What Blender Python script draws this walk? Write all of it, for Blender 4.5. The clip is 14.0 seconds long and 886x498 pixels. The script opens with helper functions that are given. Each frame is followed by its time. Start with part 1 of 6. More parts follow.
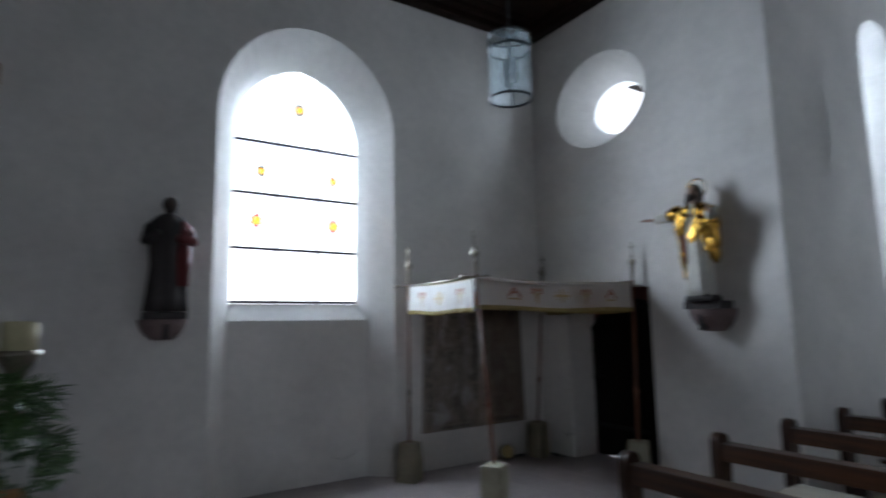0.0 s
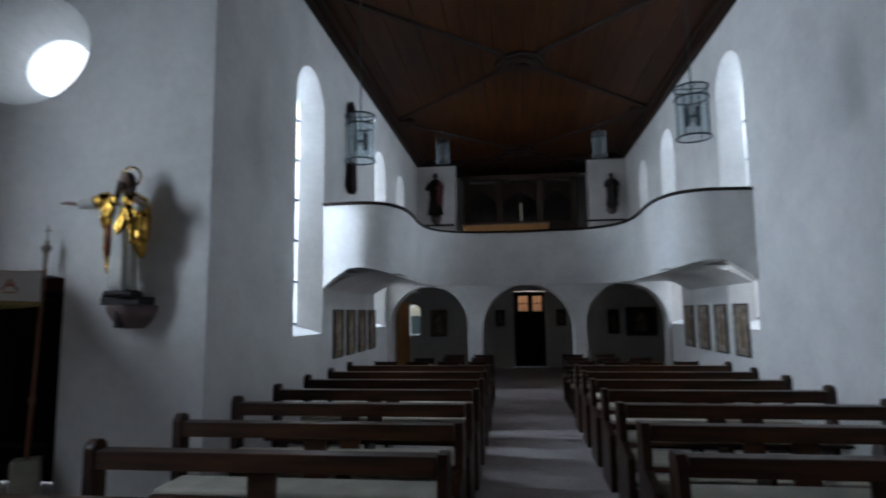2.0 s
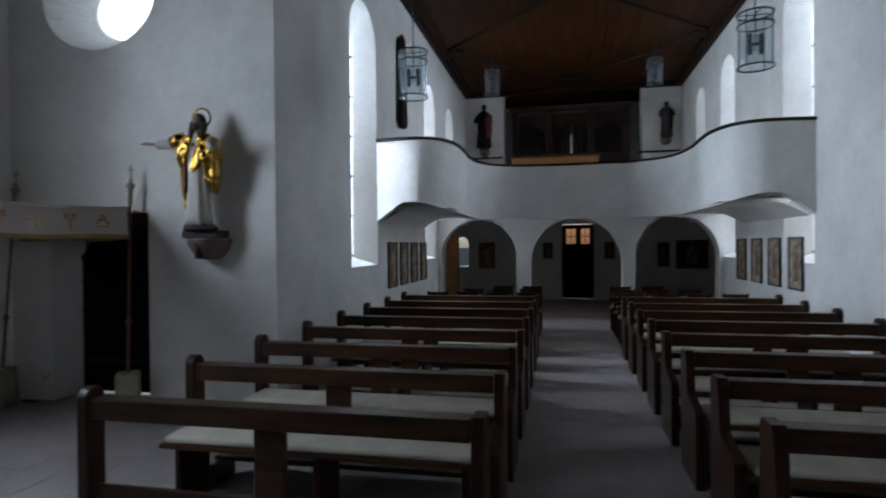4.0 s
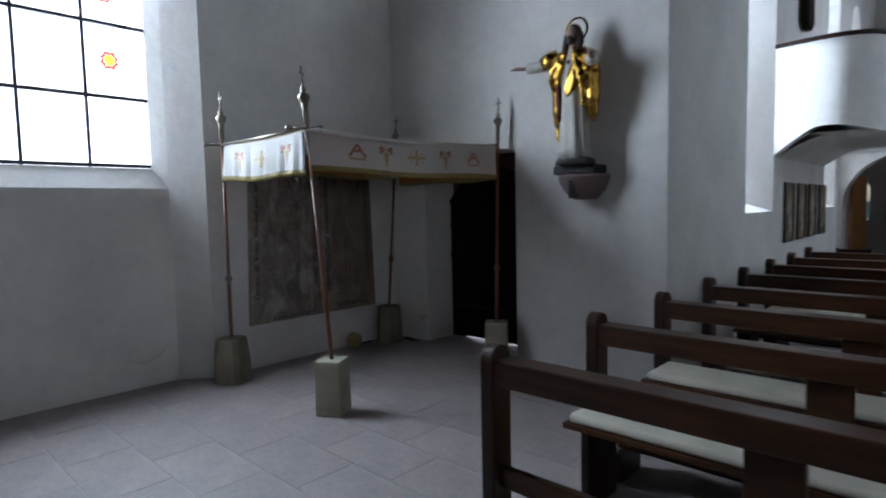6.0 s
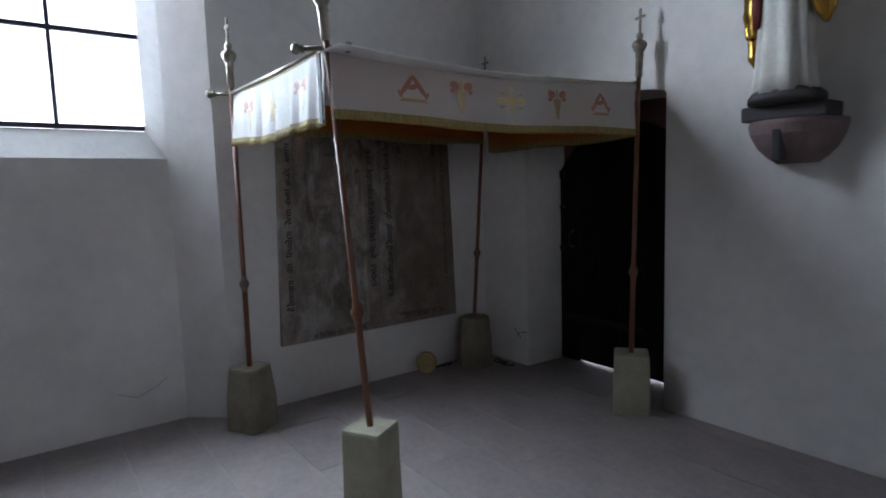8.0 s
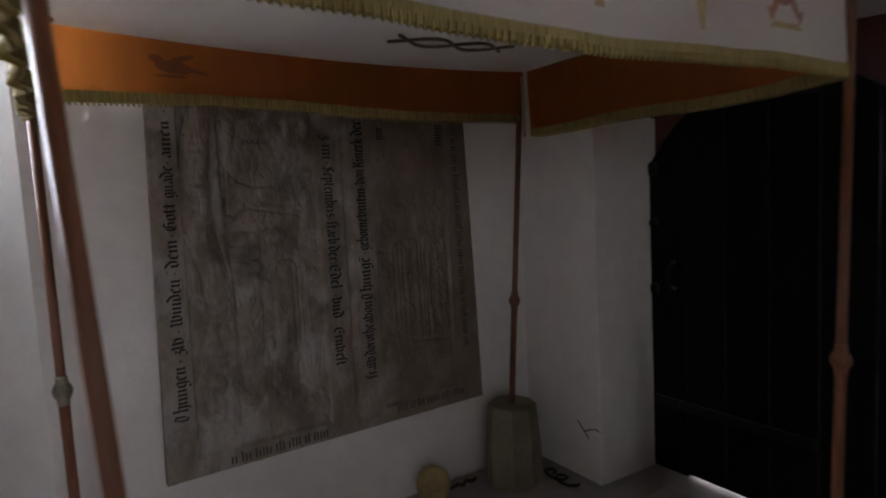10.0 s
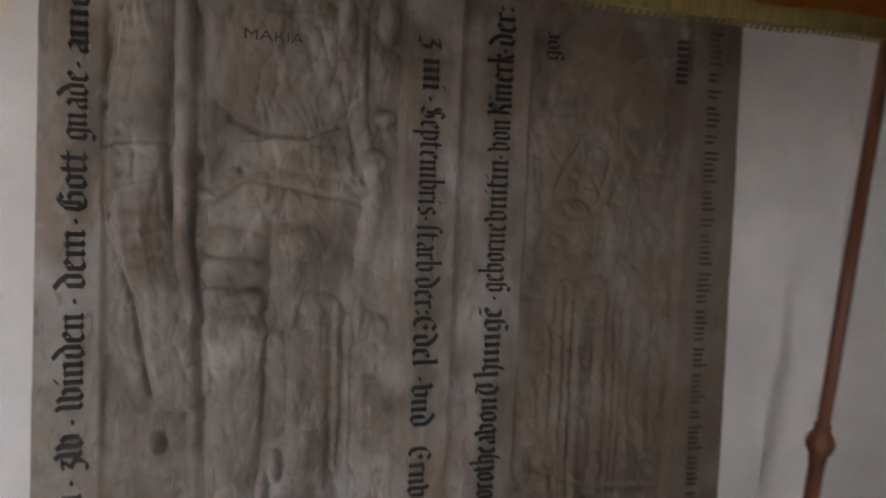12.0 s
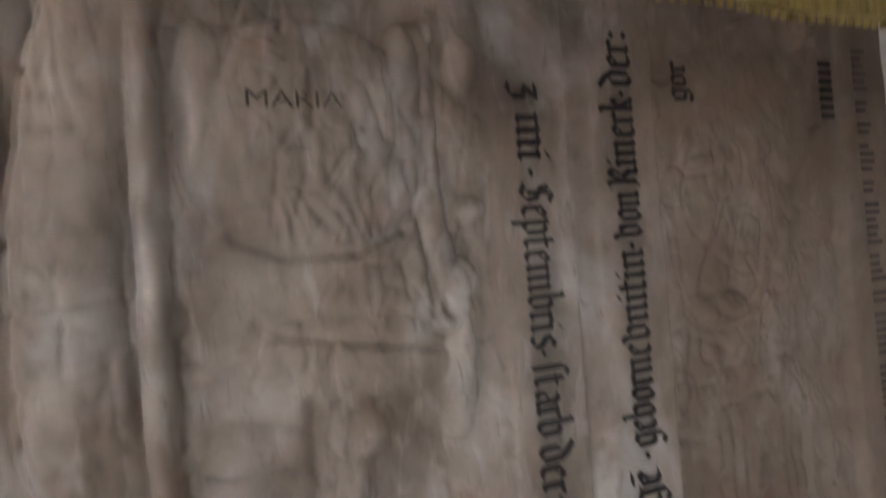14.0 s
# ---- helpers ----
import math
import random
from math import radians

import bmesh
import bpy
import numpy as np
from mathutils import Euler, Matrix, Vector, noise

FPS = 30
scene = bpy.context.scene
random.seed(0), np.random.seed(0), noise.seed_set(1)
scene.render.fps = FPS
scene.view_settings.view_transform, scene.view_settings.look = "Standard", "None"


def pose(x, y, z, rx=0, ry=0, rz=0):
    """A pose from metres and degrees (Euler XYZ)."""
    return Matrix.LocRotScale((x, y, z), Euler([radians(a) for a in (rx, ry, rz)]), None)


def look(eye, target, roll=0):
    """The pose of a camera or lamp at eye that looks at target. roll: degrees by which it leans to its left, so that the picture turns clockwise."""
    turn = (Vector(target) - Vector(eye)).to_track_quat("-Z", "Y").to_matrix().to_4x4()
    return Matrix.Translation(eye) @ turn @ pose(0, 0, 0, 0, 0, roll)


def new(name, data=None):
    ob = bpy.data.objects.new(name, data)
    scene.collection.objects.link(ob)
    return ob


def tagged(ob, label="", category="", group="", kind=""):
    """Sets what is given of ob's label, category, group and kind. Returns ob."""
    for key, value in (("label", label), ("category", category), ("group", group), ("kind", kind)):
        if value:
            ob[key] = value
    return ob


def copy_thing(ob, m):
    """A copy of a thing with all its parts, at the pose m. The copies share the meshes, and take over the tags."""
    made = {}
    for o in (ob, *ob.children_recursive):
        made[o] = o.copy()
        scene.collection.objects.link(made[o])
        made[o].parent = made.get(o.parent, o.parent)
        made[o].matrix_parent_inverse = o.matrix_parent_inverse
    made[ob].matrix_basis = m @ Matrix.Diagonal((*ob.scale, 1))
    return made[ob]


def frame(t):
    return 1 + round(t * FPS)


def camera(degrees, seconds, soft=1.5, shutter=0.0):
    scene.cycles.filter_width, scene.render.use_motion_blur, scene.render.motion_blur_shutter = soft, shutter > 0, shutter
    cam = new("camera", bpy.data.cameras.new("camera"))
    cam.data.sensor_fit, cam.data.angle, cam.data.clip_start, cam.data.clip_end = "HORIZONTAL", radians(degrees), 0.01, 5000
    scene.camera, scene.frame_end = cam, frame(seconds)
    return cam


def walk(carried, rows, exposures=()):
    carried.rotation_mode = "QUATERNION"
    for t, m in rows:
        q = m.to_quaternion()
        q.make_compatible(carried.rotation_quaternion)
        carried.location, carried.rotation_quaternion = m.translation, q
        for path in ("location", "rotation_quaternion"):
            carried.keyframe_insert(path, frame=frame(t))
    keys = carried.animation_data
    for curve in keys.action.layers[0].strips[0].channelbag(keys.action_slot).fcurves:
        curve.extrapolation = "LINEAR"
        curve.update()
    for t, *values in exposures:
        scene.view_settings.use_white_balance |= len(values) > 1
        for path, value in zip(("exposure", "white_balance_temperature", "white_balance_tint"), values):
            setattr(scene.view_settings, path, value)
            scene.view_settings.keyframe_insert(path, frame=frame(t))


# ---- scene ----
cam = camera(76.0, 14.0, soft=1.8, shutter=0.5)

PATH = [
    (0, (0.505, -0.07, 1.684), (-1.155, 1.014, 1.947), -0.9),
    (0.5, (0.541, 0.085, 1.707), (-0.773, 1.571, 1.961), -0.8),
    (1, (0.712, 0.045, 1.782), (-0.183, 1.819, 2.004), -0.05),
    (1.5, (0.805, 0.196, 1.719), (0.254, 2.104, 1.96), -0.2),
    (2, (0.808, 0.278, 1.688), (0.562, 2.25, 1.911), -0.7),
    (2.2, (0.81, 0.19, 1.68), (0.661, 2.173, 1.893), -0.8),
    (4.5, (0.729, 0.026, 1.7), (0.056, 1.908, 1.629), -0.6),
    (5, (0.274, 0.369, 1.604), (-0.728, 2.097, 1.524), -0.9),
    (5.5, (-0.027, 0.515, 1.542), (-1.236, 2.105, 1.443), -1.4),
    (6, (-0.273, 0.765, 1.535), (-1.638, 2.22, 1.387), -1.2),
    (6.5, (-0.566, 1.026, 1.507), (-2.009, 2.399, 1.332), -1.2),
    (7, (-0.932, 1.325, 1.509), (-2.432, 2.63, 1.3), -1.1),
    (7.5, (-1.225, 1.668, 1.49), (-2.786, 2.899, 1.274), -1.1),
    (9.8, (-2.757, 3.098, 1.505), (-4.41, 4.211, 1.33), -3.2),
    (10, (-2.915, 3.195, 1.494), (-4.581, 4.288, 1.32), -3.0),
    (10.5, (-3.243, 3.455, 1.526), (-4.975, 4.428, 1.296), -1.7),
    (11, (-3.579, 3.69, 1.562), (-5.392, 4.477, 1.252), -0.4),
    (11.5, (-3.846, 3.837, 1.523), (-5.723, 4.461, 1.227), 0.4),
    (12, (-4.152, 3.906, 1.467), (-6.079, 4.418, 1.307), 2.3),
    (12.5, (-4.393, 3.895, 1.54), (-6.319, 4.403, 1.362), 3.1),
    (13, (-4.542, 3.857, 1.521), (-6.452, 4.44, 1.401), -0.1),
    (13.5, (-4.616, 3.813, 1.517), (-6.503, 4.475, 1.416), -2.0),
    (13.7, (-4.620, 3.807, 1.529), (-6.504, 4.474, 1.450), -3.1),
    (13.8, (-4.625, 3.801, 1.542), (-6.505, 4.479, 1.488), -3.4),
    (13.9, (-4.630, 3.794, 1.556), (-6.505, 4.484, 1.528), -3.7),
    (14, (-4.638, 3.782, 1.58), (-6.507, 4.493, 1.596), -4.2),
]
EXPOSURE = [(0.0, -0.3, 6250, 13), (1.0, -0.55, 6250, 13), (2.2, -0.58, 6050, 12), (4.3, -0.38, 6200, 12), (6.0, -0.1, 6150, 13), (7.7, 0.03, 6150, 14), (9.8, 0.4, 7200, 21), (10.0, 0.5, 7200, 21),
            (10.5, 1.25, 7250, 21), (11.0, 1.55, 7000, 15), (11.5, 1.9, 7000, 15), (12.5, 2.3, 7100, 18), (13.0, 2.75, 7100, 18), (13.5, 2.95, 7100, 18), (14.0, 2.9, 7100, 17)]
walk(cam, [(t, look(eye, target, roll)) for t, eye, target, roll in PATH], EXPOSURE)

# ---- light ----
world = bpy.data.worlds.new("world")
scene.world = world
world.use_nodes = True
wn = world.node_tree
bg = wn.nodes["Background"]
sky = wn.nodes.new("ShaderNodeTexSky")
sky.sky_type = "NISHITA"
sky.sun_disc = False
sky.sun_elevation = radians(32)
sky.sun_rotation = radians(120)
wn.links.new(sky.outputs[0], bg.inputs[0])
bg.inputs[1].default_value = 0.15

SKY_BLUE = (0.70, 0.86, 1.0)


def window_light(name, x, y, z, rz, tilt, w, h, watts, colour=SKY_BLUE):
    """Sky light in a window opening, shining along +Y turned by rz, tipped down by tilt."""
    d = bpy.data.lights.new(name, "AREA")
    d.shape, d.size, d.size_y, d.energy, d.color = "RECTANGLE", w, h, watts, colour
    ob = new(name, d)
    ob.matrix_world = pose(x, y, z, 90 - tilt, 0, rz)
    return ob


window_light("sky_light_transept", -6.66, 2.02, 3.45, -90, 16, 3.4, 3.3, 930)
window_light("sky_light_transept", 8.6, 0.0, 3.35, 90, 16, 1.5, 2.9, 70)
window_light("sky_light_oval", -4.17, 6.10, 4.45, 180, 0, 0.95, 0.8, 20)
for yy in (8.035, 12.325):
    window_light("sky_light_nave", -3.45, yy, 3.4, -90, 16, 1.0, 4.1, 420)
for yy in (9.16, 12.7):
    window_light("sky_light_nave", 5.5, yy, 3.5, 90, 16, 1.0, 4.2, 250)
window_light("sky_light_nave", -2.75, 14.6, 3.9, -90, 0, 0.8, 2.6, 35)
window_light("sky_light_nave", 4.81, 15.0, 4.0, 90, 0, 0.8, 2.8, 35)
window_light("sky_light_door", 1.26, 18.62, 1.95, 180, 0, 0.9, 0.6, 8, (1.0, 0.8, 0.66))
window_light("sky_light_porch", -4.2, 6.02, 0.4, 180, 0, 1.1, 0.7, 3)
window_light("sky_light_back_room", -2.35, 18.55, 1.5, 180, 0, 0.45, 1.0, 5)


# ---- materials ----
def material(name, colour, rough=0.7, metal=0.0, vary=0.15, scale=3.0, fine=40.0, bump=0.2, dist=0.01, second=None, stretch=None,
             coat=0.0, each=0.0, spec=0.5):
    m = bpy.data.materials.new(name)
    m.use_nodes = True
    nt = m.node_tree
    b = nt.nodes["Principled BSDF"]
    b.inputs["Roughness"].default_value, b.inputs["Metallic"].default_value = rough, metal
    b.inputs["Coat Weight"].default_value, b.inputs["Coat Roughness"].default_value = coat, 0.15
    b.inputs["Specular IOR Level"].default_value = spec
    tc = nt.nodes.new("ShaderNodeTexCoord")
    mp = nt.nodes.new("ShaderNodeMapping")
    nt.links.new(tc.outputs["Object"], mp.inputs[0])
    if stretch:
        mp.inputs["Scale"].default_value = stretch
    n1 = nt.nodes.new("ShaderNodeTexNoise")
    n1.inputs["Scale"].default_value, n1.inputs["Detail"].default_value = scale, 6
    n2 = nt.nodes.new("ShaderNodeTexNoise")
    n2.inputs["Scale"].default_value, n2.inputs["Detail"].default_value = fine, 4
    nt.links.new(mp.outputs[0], n1.inputs[0])
    nt.links.new(mp.outputs[0], n2.inputs[0])
    mix = nt.nodes.new("ShaderNodeMixRGB")
    second = second or tuple(c * (1 - 2 * vary) for c in colour)
    mix.inputs[1].default_value, mix.inputs[2].default_value = (*colour, 1), (*second, 1)
    ramp = nt.nodes.new("ShaderNodeMapRange")
    ramp.inputs[1].default_value, ramp.inputs[2].default_value = 0.35, 0.7
    nt.links.new(n1.outputs[0], ramp.inputs[0])
    nt.links.new(ramp.outputs[0], mix.inputs[0])
    mul = nt.nodes.new("ShaderNodeMixRGB")
    mul.blend_type = "MULTIPLY"
    mul.inputs[0].default_value = 1.0
    r2 = nt.nodes.new("ShaderNodeMapRange")
    r2.inputs[1].default_value, r2.inputs[2].default_value, r2.inputs[3].default_value, r2.inputs[4].default_value = 0.3, 0.7, 1 - vary, 1.0
    nt.links.new(n2.outputs[0], r2.inputs[0])
    nt.links.new(mix.outputs[0], mul.inputs[1])
    nt.links.new(r2.outputs[0], mul.inputs[2])
    out = mul.outputs[0]
    if each:
        oi = nt.nodes.new("ShaderNodeObjectInfo")
        r3 = nt.nodes.new("ShaderNodeMapRange")
        r3.inputs[3].default_value, r3.inputs[4].default_value = 1 - each, 1.0
        nt.links.new(oi.outputs["Random"], r3.inputs[0])
        m3 = nt.nodes.new("ShaderNodeMixRGB")
        m3.blend_type = "MULTIPLY"
        m3.inputs[0].default_value = 1.0
        nt.links.new(out, m3.inputs[1])
        nt.links.new(r3.outputs[0], m3.inputs[2])
        out = m3.outputs[0]
    nt.links.new(out, b.inputs["Base Color"])
    if bump:
        add = nt.nodes.new("ShaderNodeMath")
        nt.links.new(n1.outputs[0], add.inputs[0])
        nt.links.new(n2.outputs[0], add.inputs[1])
        bp = nt.nodes.new("ShaderNodeBump")
        bp.inputs["Strength"].default_value, bp.inputs["Distance"].default_value = bump, dist
        nt.links.new(add.outputs[0], bp.inputs["Height"])
        nt.links.new(bp.outputs[0], b.inputs["Normal"])
    return m


def glass_material(name, tint=(1, 1, 1), gloss=0.08):
    m = bpy.data.materials.new(name)
    m.use_nodes = True
    nt = m.node_tree
    nt.nodes.remove(nt.nodes["Principled BSDF"])
    out = nt.nodes["Material Output"]
    tr = nt.nodes.new("ShaderNodeBsdfTransparent")
    tr.inputs[0].default_value = (*tint, 1)
    gl = nt.nodes.new("ShaderNodeBsdfGlossy")
    gl.inputs["Roughness"].default_value = 0.05
    mx = nt.nodes.new("ShaderNodeMixShader")
    mx.inputs[0].default_value = gloss
    nt.links.new(tr.outputs[0], mx.inputs[1])
    nt.links.new(gl.outputs[0], mx.inputs[2])
    nt.links.new(mx.outputs[0], out.inputs[0])
    return m


M_PLASTER = material("plaster", (0.76, 0.725, 0.69), 0.9, vary=0.075, scale=1.6, fine=11, bump=0.35, dist=0.016)
M_STONE_FLOOR = material("stone_floor", (0.39, 0.33, 0.315), 0.58, vary=0.16, scale=3.2, fine=25, bump=0.15, dist=0.006,
                         second=(0.31, 0.275, 0.27), each=0.10)
M_JOINT = material("floor_joint", (0.50, 0.46, 0.44), 0.9, vary=0.15)
M_WOOD_PEW = material("pew_wood", (0.072, 0.025, 0.0085), 0.38, vary=0.25, scale=2.5, fine=30, bump=0.12, dist=0.003,
                      second=(0.018, 0.008, 0.004), stretch=(0.6, 7, 7), spec=0.35)
M_WOOD_END = material("pew_end_wood", (0.044, 0.0155, 0.0056), 0.36, vary=0.25, scale=2.5, fine=30, bump=0.12, dist=0.003,
                      second=(0.011, 0.005, 0.003), stretch=(7, 7, 0.6), spec=0.3)
M_CUSHION = material("cushion_cloth", (0.56, 0.51, 0.41), 0.95, vary=0.12, scale=4, fine=160, bump=0.3, dist=0.003)
M_CEILING = material("ceiling_wood", (0.048, 0.0145, 0.0036), 0.5, vary=0.22, scale=1.6, fine=22, bump=0.15, dist=0.004,
                     second=(0.017, 0.0055, 0.002), stretch=(6, 0.5, 6), spec=0.08)
M_DARK_WOOD = material("dark_wood", (0.020, 0.0085, 0.0045), 0.6, spec=0.15, vary=0.25, scale=2, fine=24, bump=0.2, dist=0.004, stretch=(5, 5, 0.6))
M_DOOR = material("old_door_wood", (0.008, 0.0055, 0.0045), 0.75, spec=0.12, vary=0.3, scale=3, fine=30, bump=0.3, dist=0.005, stretch=(8, 8, 0.7))
M_IRON = material("wrought_iron", (0.02, 0.02, 0.022), 0.5, 0.8, vary=0.2, bump=0.2, dist=0.002)
M_POLE = material("pole_wood", (0.20, 0.066, 0.026), 0.45, vary=0.2, scale=5, fine=60, bump=0.08, dist=0.002, stretch=(8, 8, 0.7), coat=0.05)
M_BRASS = material("old_brass", (0.40, 0.345, 0.28), 0.34, 0.95, vary=0.3, scale=9, fine=60, bump=0.06, dist=0.002)
M_BLOCK = material("cast_stone", (0.40, 0.37, 0.27), 0.9, vary=0.14, scale=6, fine=70, bump=0.35, dist=0.006)
M_BLOCK_DARK = material("weathered_cast_stone", (0.25, 0.215, 0.15), 0.92, vary=0.2, scale=6, fine=60, bump=0.5, dist=0.008)
M_SILK = material("white_silk", (0.78, 0.76, 0.73), 0.6, vary=0.06, scale=3, fine=220, bump=0.1, dist=0.002)
M_LINING = material("orange_lining", (0.42, 0.135, 0.025), 0.42, vary=0.15, scale=3, fine=90, bump=0.15, dist=0.003, second=(0.30, 0.085, 0.018),
                    stretch=(6, 6, 0.5))
M_FRINGE = material("gold_fringe", (0.40, 0.30, 0.09), 0.7, vary=0.25, scale=20, fine=200, bump=0.5, dist=0.004, stretch=(6, 6, 0.6))
M_EMBR_GOLD = material("gold_thread", (0.60, 0.44, 0.20), 0.5, vary=0.2, fine=200, bump=0.3, dist=0.002)
M_EMBR_RED = material("red_thread", (0.52, 0.22, 0.14), 0.6, vary=0.2, fine=200, bump=0.3, dist=0.002)
M_EMBR_BROWN = material("brown_thread", (0.16, 0.10, 0.05), 0.6, vary=0.2, fine=200, bump=0.3, dist=0.002)
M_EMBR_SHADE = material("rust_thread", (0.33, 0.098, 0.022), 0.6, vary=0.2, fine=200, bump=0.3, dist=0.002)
M_CORD = material("pale_cord", (0.62, 0.58, 0.48), 0.8, vary=0.15, fine=150)
M_RED_DOOR = material("red_door_paint", (0.13, 0.032, 0.024), 0.6, vary=0.2, fine=40)
M_SLAB = material("epitaph_stone", (0.30, 0.256, 0.216), 0.8, vary=0.16, scale=7, fine=55, bump=0.35, dist=0.004, second=(0.17, 0.137, 0.11), stretch=(1, 1.2, 0.6))
def weather(m, layers):
    """Lays blotches over a stone: (colour, scale, low, high, share, stretch) each."""
    nt = m.node_tree
    b = nt.nodes["Principled BSDF"]
    out = b.inputs["Base Color"].links[0].from_socket
    tc = nt.nodes.new("ShaderNodeTexCoord")
    for k, (colour, scale, low, high, share, stretch) in enumerate(layers):
        mp = nt.nodes.new("ShaderNodeMapping")
        mp.inputs["Scale"].default_value, mp.inputs["Location"].default_value = stretch, (3.1 * k, 1.7 * k, 5.3 * k)
        n = nt.nodes.new("ShaderNodeTexNoise")
        n.inputs["Scale"].default_value, n.inputs["Detail"].default_value, n.inputs["Distortion"].default_value = scale, 8, 0.6
        r = nt.nodes.new("ShaderNodeMapRange")
        r.inputs[1].default_value, r.inputs[2].default_value, r.inputs[4].default_value = low, high, share
        mx = nt.nodes.new("ShaderNodeMixRGB")
        mx.inputs[2].default_value = (*colour, 1)
        nt.links.new(tc.outputs["Object"], mp.inputs[0])
        nt.links.new(mp.outputs[0], n.inputs[0])
        nt.links.new(n.outputs[0], r.inputs[0])
        nt.links.new(r.outputs[0], mx.inputs[0])
        nt.links.new(out, mx.inputs[1])
        out = mx.outputs[0]
    nt.links.new(out, b.inputs["Base Color"])


def side_tone(m, colour, axis, low, high, scale, share):
    """A brown tone that comes in from one side of a stone with a ragged rim."""
    nt = m.node_tree
    b = nt.nodes["Principled BSDF"]
    tc, sp = nt.nodes.new("ShaderNodeTexCoord"), nt.nodes.new("ShaderNodeSeparateXYZ")
    n, add, r, mx = (nt.nodes.new(k) for k in ("ShaderNodeTexNoise", "ShaderNodeMath", "ShaderNodeMapRange", "ShaderNodeMixRGB"))
    n.inputs["Scale"].default_value, n.inputs["Detail"].default_value, n.inputs["Distortion"].default_value = scale, 7, 0.8
    r.inputs[1].default_value, r.inputs[2].default_value, r.inputs[4].default_value = low + 0.5, high + 0.5, share
    mx.inputs[2].default_value = (*colour, 1)
    nt.links.new(tc.outputs["Object"], sp.inputs[0])
    nt.links.new(tc.outputs["Object"], n.inputs[0])
    nt.links.new(sp.outputs[axis], add.inputs[0])
    nt.links.new(n.outputs[0], add.inputs[1])
    nt.links.new(add.outputs[0], r.inputs[0])
    nt.links.new(r.outputs[0], mx.inputs[0])
    nt.links.new(b.inputs["Base Color"].links[0].from_socket, mx.inputs[1])
    nt.links.new(mx.outputs[0], b.inputs["Base Color"])


weather(M_SLAB, [((0.41, 0.38, 0.355), 5.0, 0.48, 0.66, 0.85, (1, 1, 0.8)), ((0.095, 0.072, 0.056), 3.4, 0.52, 0.66, 0.78, (1, 1, 1)),
                 ((0.24, 0.165, 0.108), 2.2, 0.48, 0.66, 0.55, (1, 1, 0.6)), ((0.48, 0.45, 0.42), 24.0, 0.56, 0.74, 0.32, (1, 1.6, 0.55)),
                 ((0.12, 0.094, 0.076), 38.0, 0.58, 0.72, 0.55, (1, 1.5, 0.5))])
# the slab turns browner towards its right edge
side_tone(M_SLAB, (0.14, 0.095, 0.065), 1, 0.72, 1.20, 4.5, 0.72)
M_LETTER_WORN = material("worn_letter_paint", (0.10, 0.08, 0.064), 0.8, vary=0.3, scale=20, fine=80, bump=0.1, dist=0.002)
M_LETTER = material("black_letter_paint", (0.028, 0.024, 0.022), 0.75, vary=0.3, scale=20, fine=80, bump=0.1, dist=0.002)
M_GOLD = material("gilding", (0.60, 0.34, 0.065), 0.24, 1.0, vary=0.15, scale=8, fine=60, bump=0.15, dist=0.004)
M_ROBE = material("painted_robe", (0.56, 0.53, 0.47), 0.6, vary=0.12, scale=5, fine=50, bump=0.15, dist=0.003)
M_RED_PAINT = material("red_paint", (0.16, 0.02, 0.02), 0.5, vary=0.2)
M_HAIR = material("brown_paint", (0.045, 0.024, 0.015), 0.6, vary=0.25, scale=14, fine=80, bump=0.4, dist=0.004)
M_FLESH = material("painted_flesh", (0.36, 0.23, 0.17), 0.55, vary=0.12, scale=9)
M_BRACKET = material("red_sandstone", (0.26, 0.18, 0.172), 0.85, vary=0.18, scale=5, fine=60, bump=0.3, dist=0.004)
M_BRACKET_DARK = material("dark_base_paint", (0.035, 0.025, 0.024), 0.6, vary=0.2)
M_LEAD = material("lead_bar", (0.06, 0.06, 0.09), 0.6, 0.3, vary=0.2)
M_SILK_TOP = material("lined_silk", (0.78, 0.76, 0.73), 0.6, vary=0.06, scale=3, fine=220, bump=0.1, dist=0.002)
for m, thin in ((M_SILK, 0.5), (M_LINING, 0.6), (M_SILK_TOP, 0.22)):
    # thin cloth lets part of the daylight through
    nt = m.node_tree
    b = nt.nodes["Principled BSDF"]
    tl = nt.nodes.new("ShaderNodeBsdfTranslucent")
    tl.inputs[0].default_value = (0.62, 0.20, 0.04, 1) if m == M_LINING else (0.75, 0.72, 0.68, 1)
    mx = nt.nodes.new("ShaderNodeMixShader")
    mx.inputs[0].default_value = thin
    nt.links.new(b.outputs[0], mx.inputs[1])
    nt.links.new(tl.outputs[0], mx.inputs[2])
    nt.links.new(mx.outputs[0], nt.nodes["Material Output"].inputs[0])
M_GLASS = glass_material("window_glass", (0.97, 0.98, 1.0), 0.05)
M_LAMP_GLASS = glass_material("lantern_glass", (0.9, 0.96, 0.98), 0.15)
# a milky share mixed into the lantern glass stands in for its daylight glow
ln = M_LAMP_GLASS.node_tree
l_mix = ln.nodes.new("ShaderNodeMixShader")
l_milky = ln.nodes.new("ShaderNodeBsdfTranslucent")
l_milky.inputs[0].default_value, l_mix.inputs[0].default_value = (0.85, 0.92, 0.95, 1), 0.14
l_out = ln.nodes["Material Output"].inputs[0]
ln.links.new(l_out.links[0].from_socket, l_mix.inputs[1])
ln.links.new(l_milky.outputs[0], l_mix.inputs[2])
ln.links.new(l_mix.outputs[0], l_out)
M_STAIN_Y = glass_material("yellow_glass", (0.95, 0.55, 0.06), 0.05)
M_STAIN_R = glass_material("red_glass", (0.75, 0.12, 0.10), 0.05)
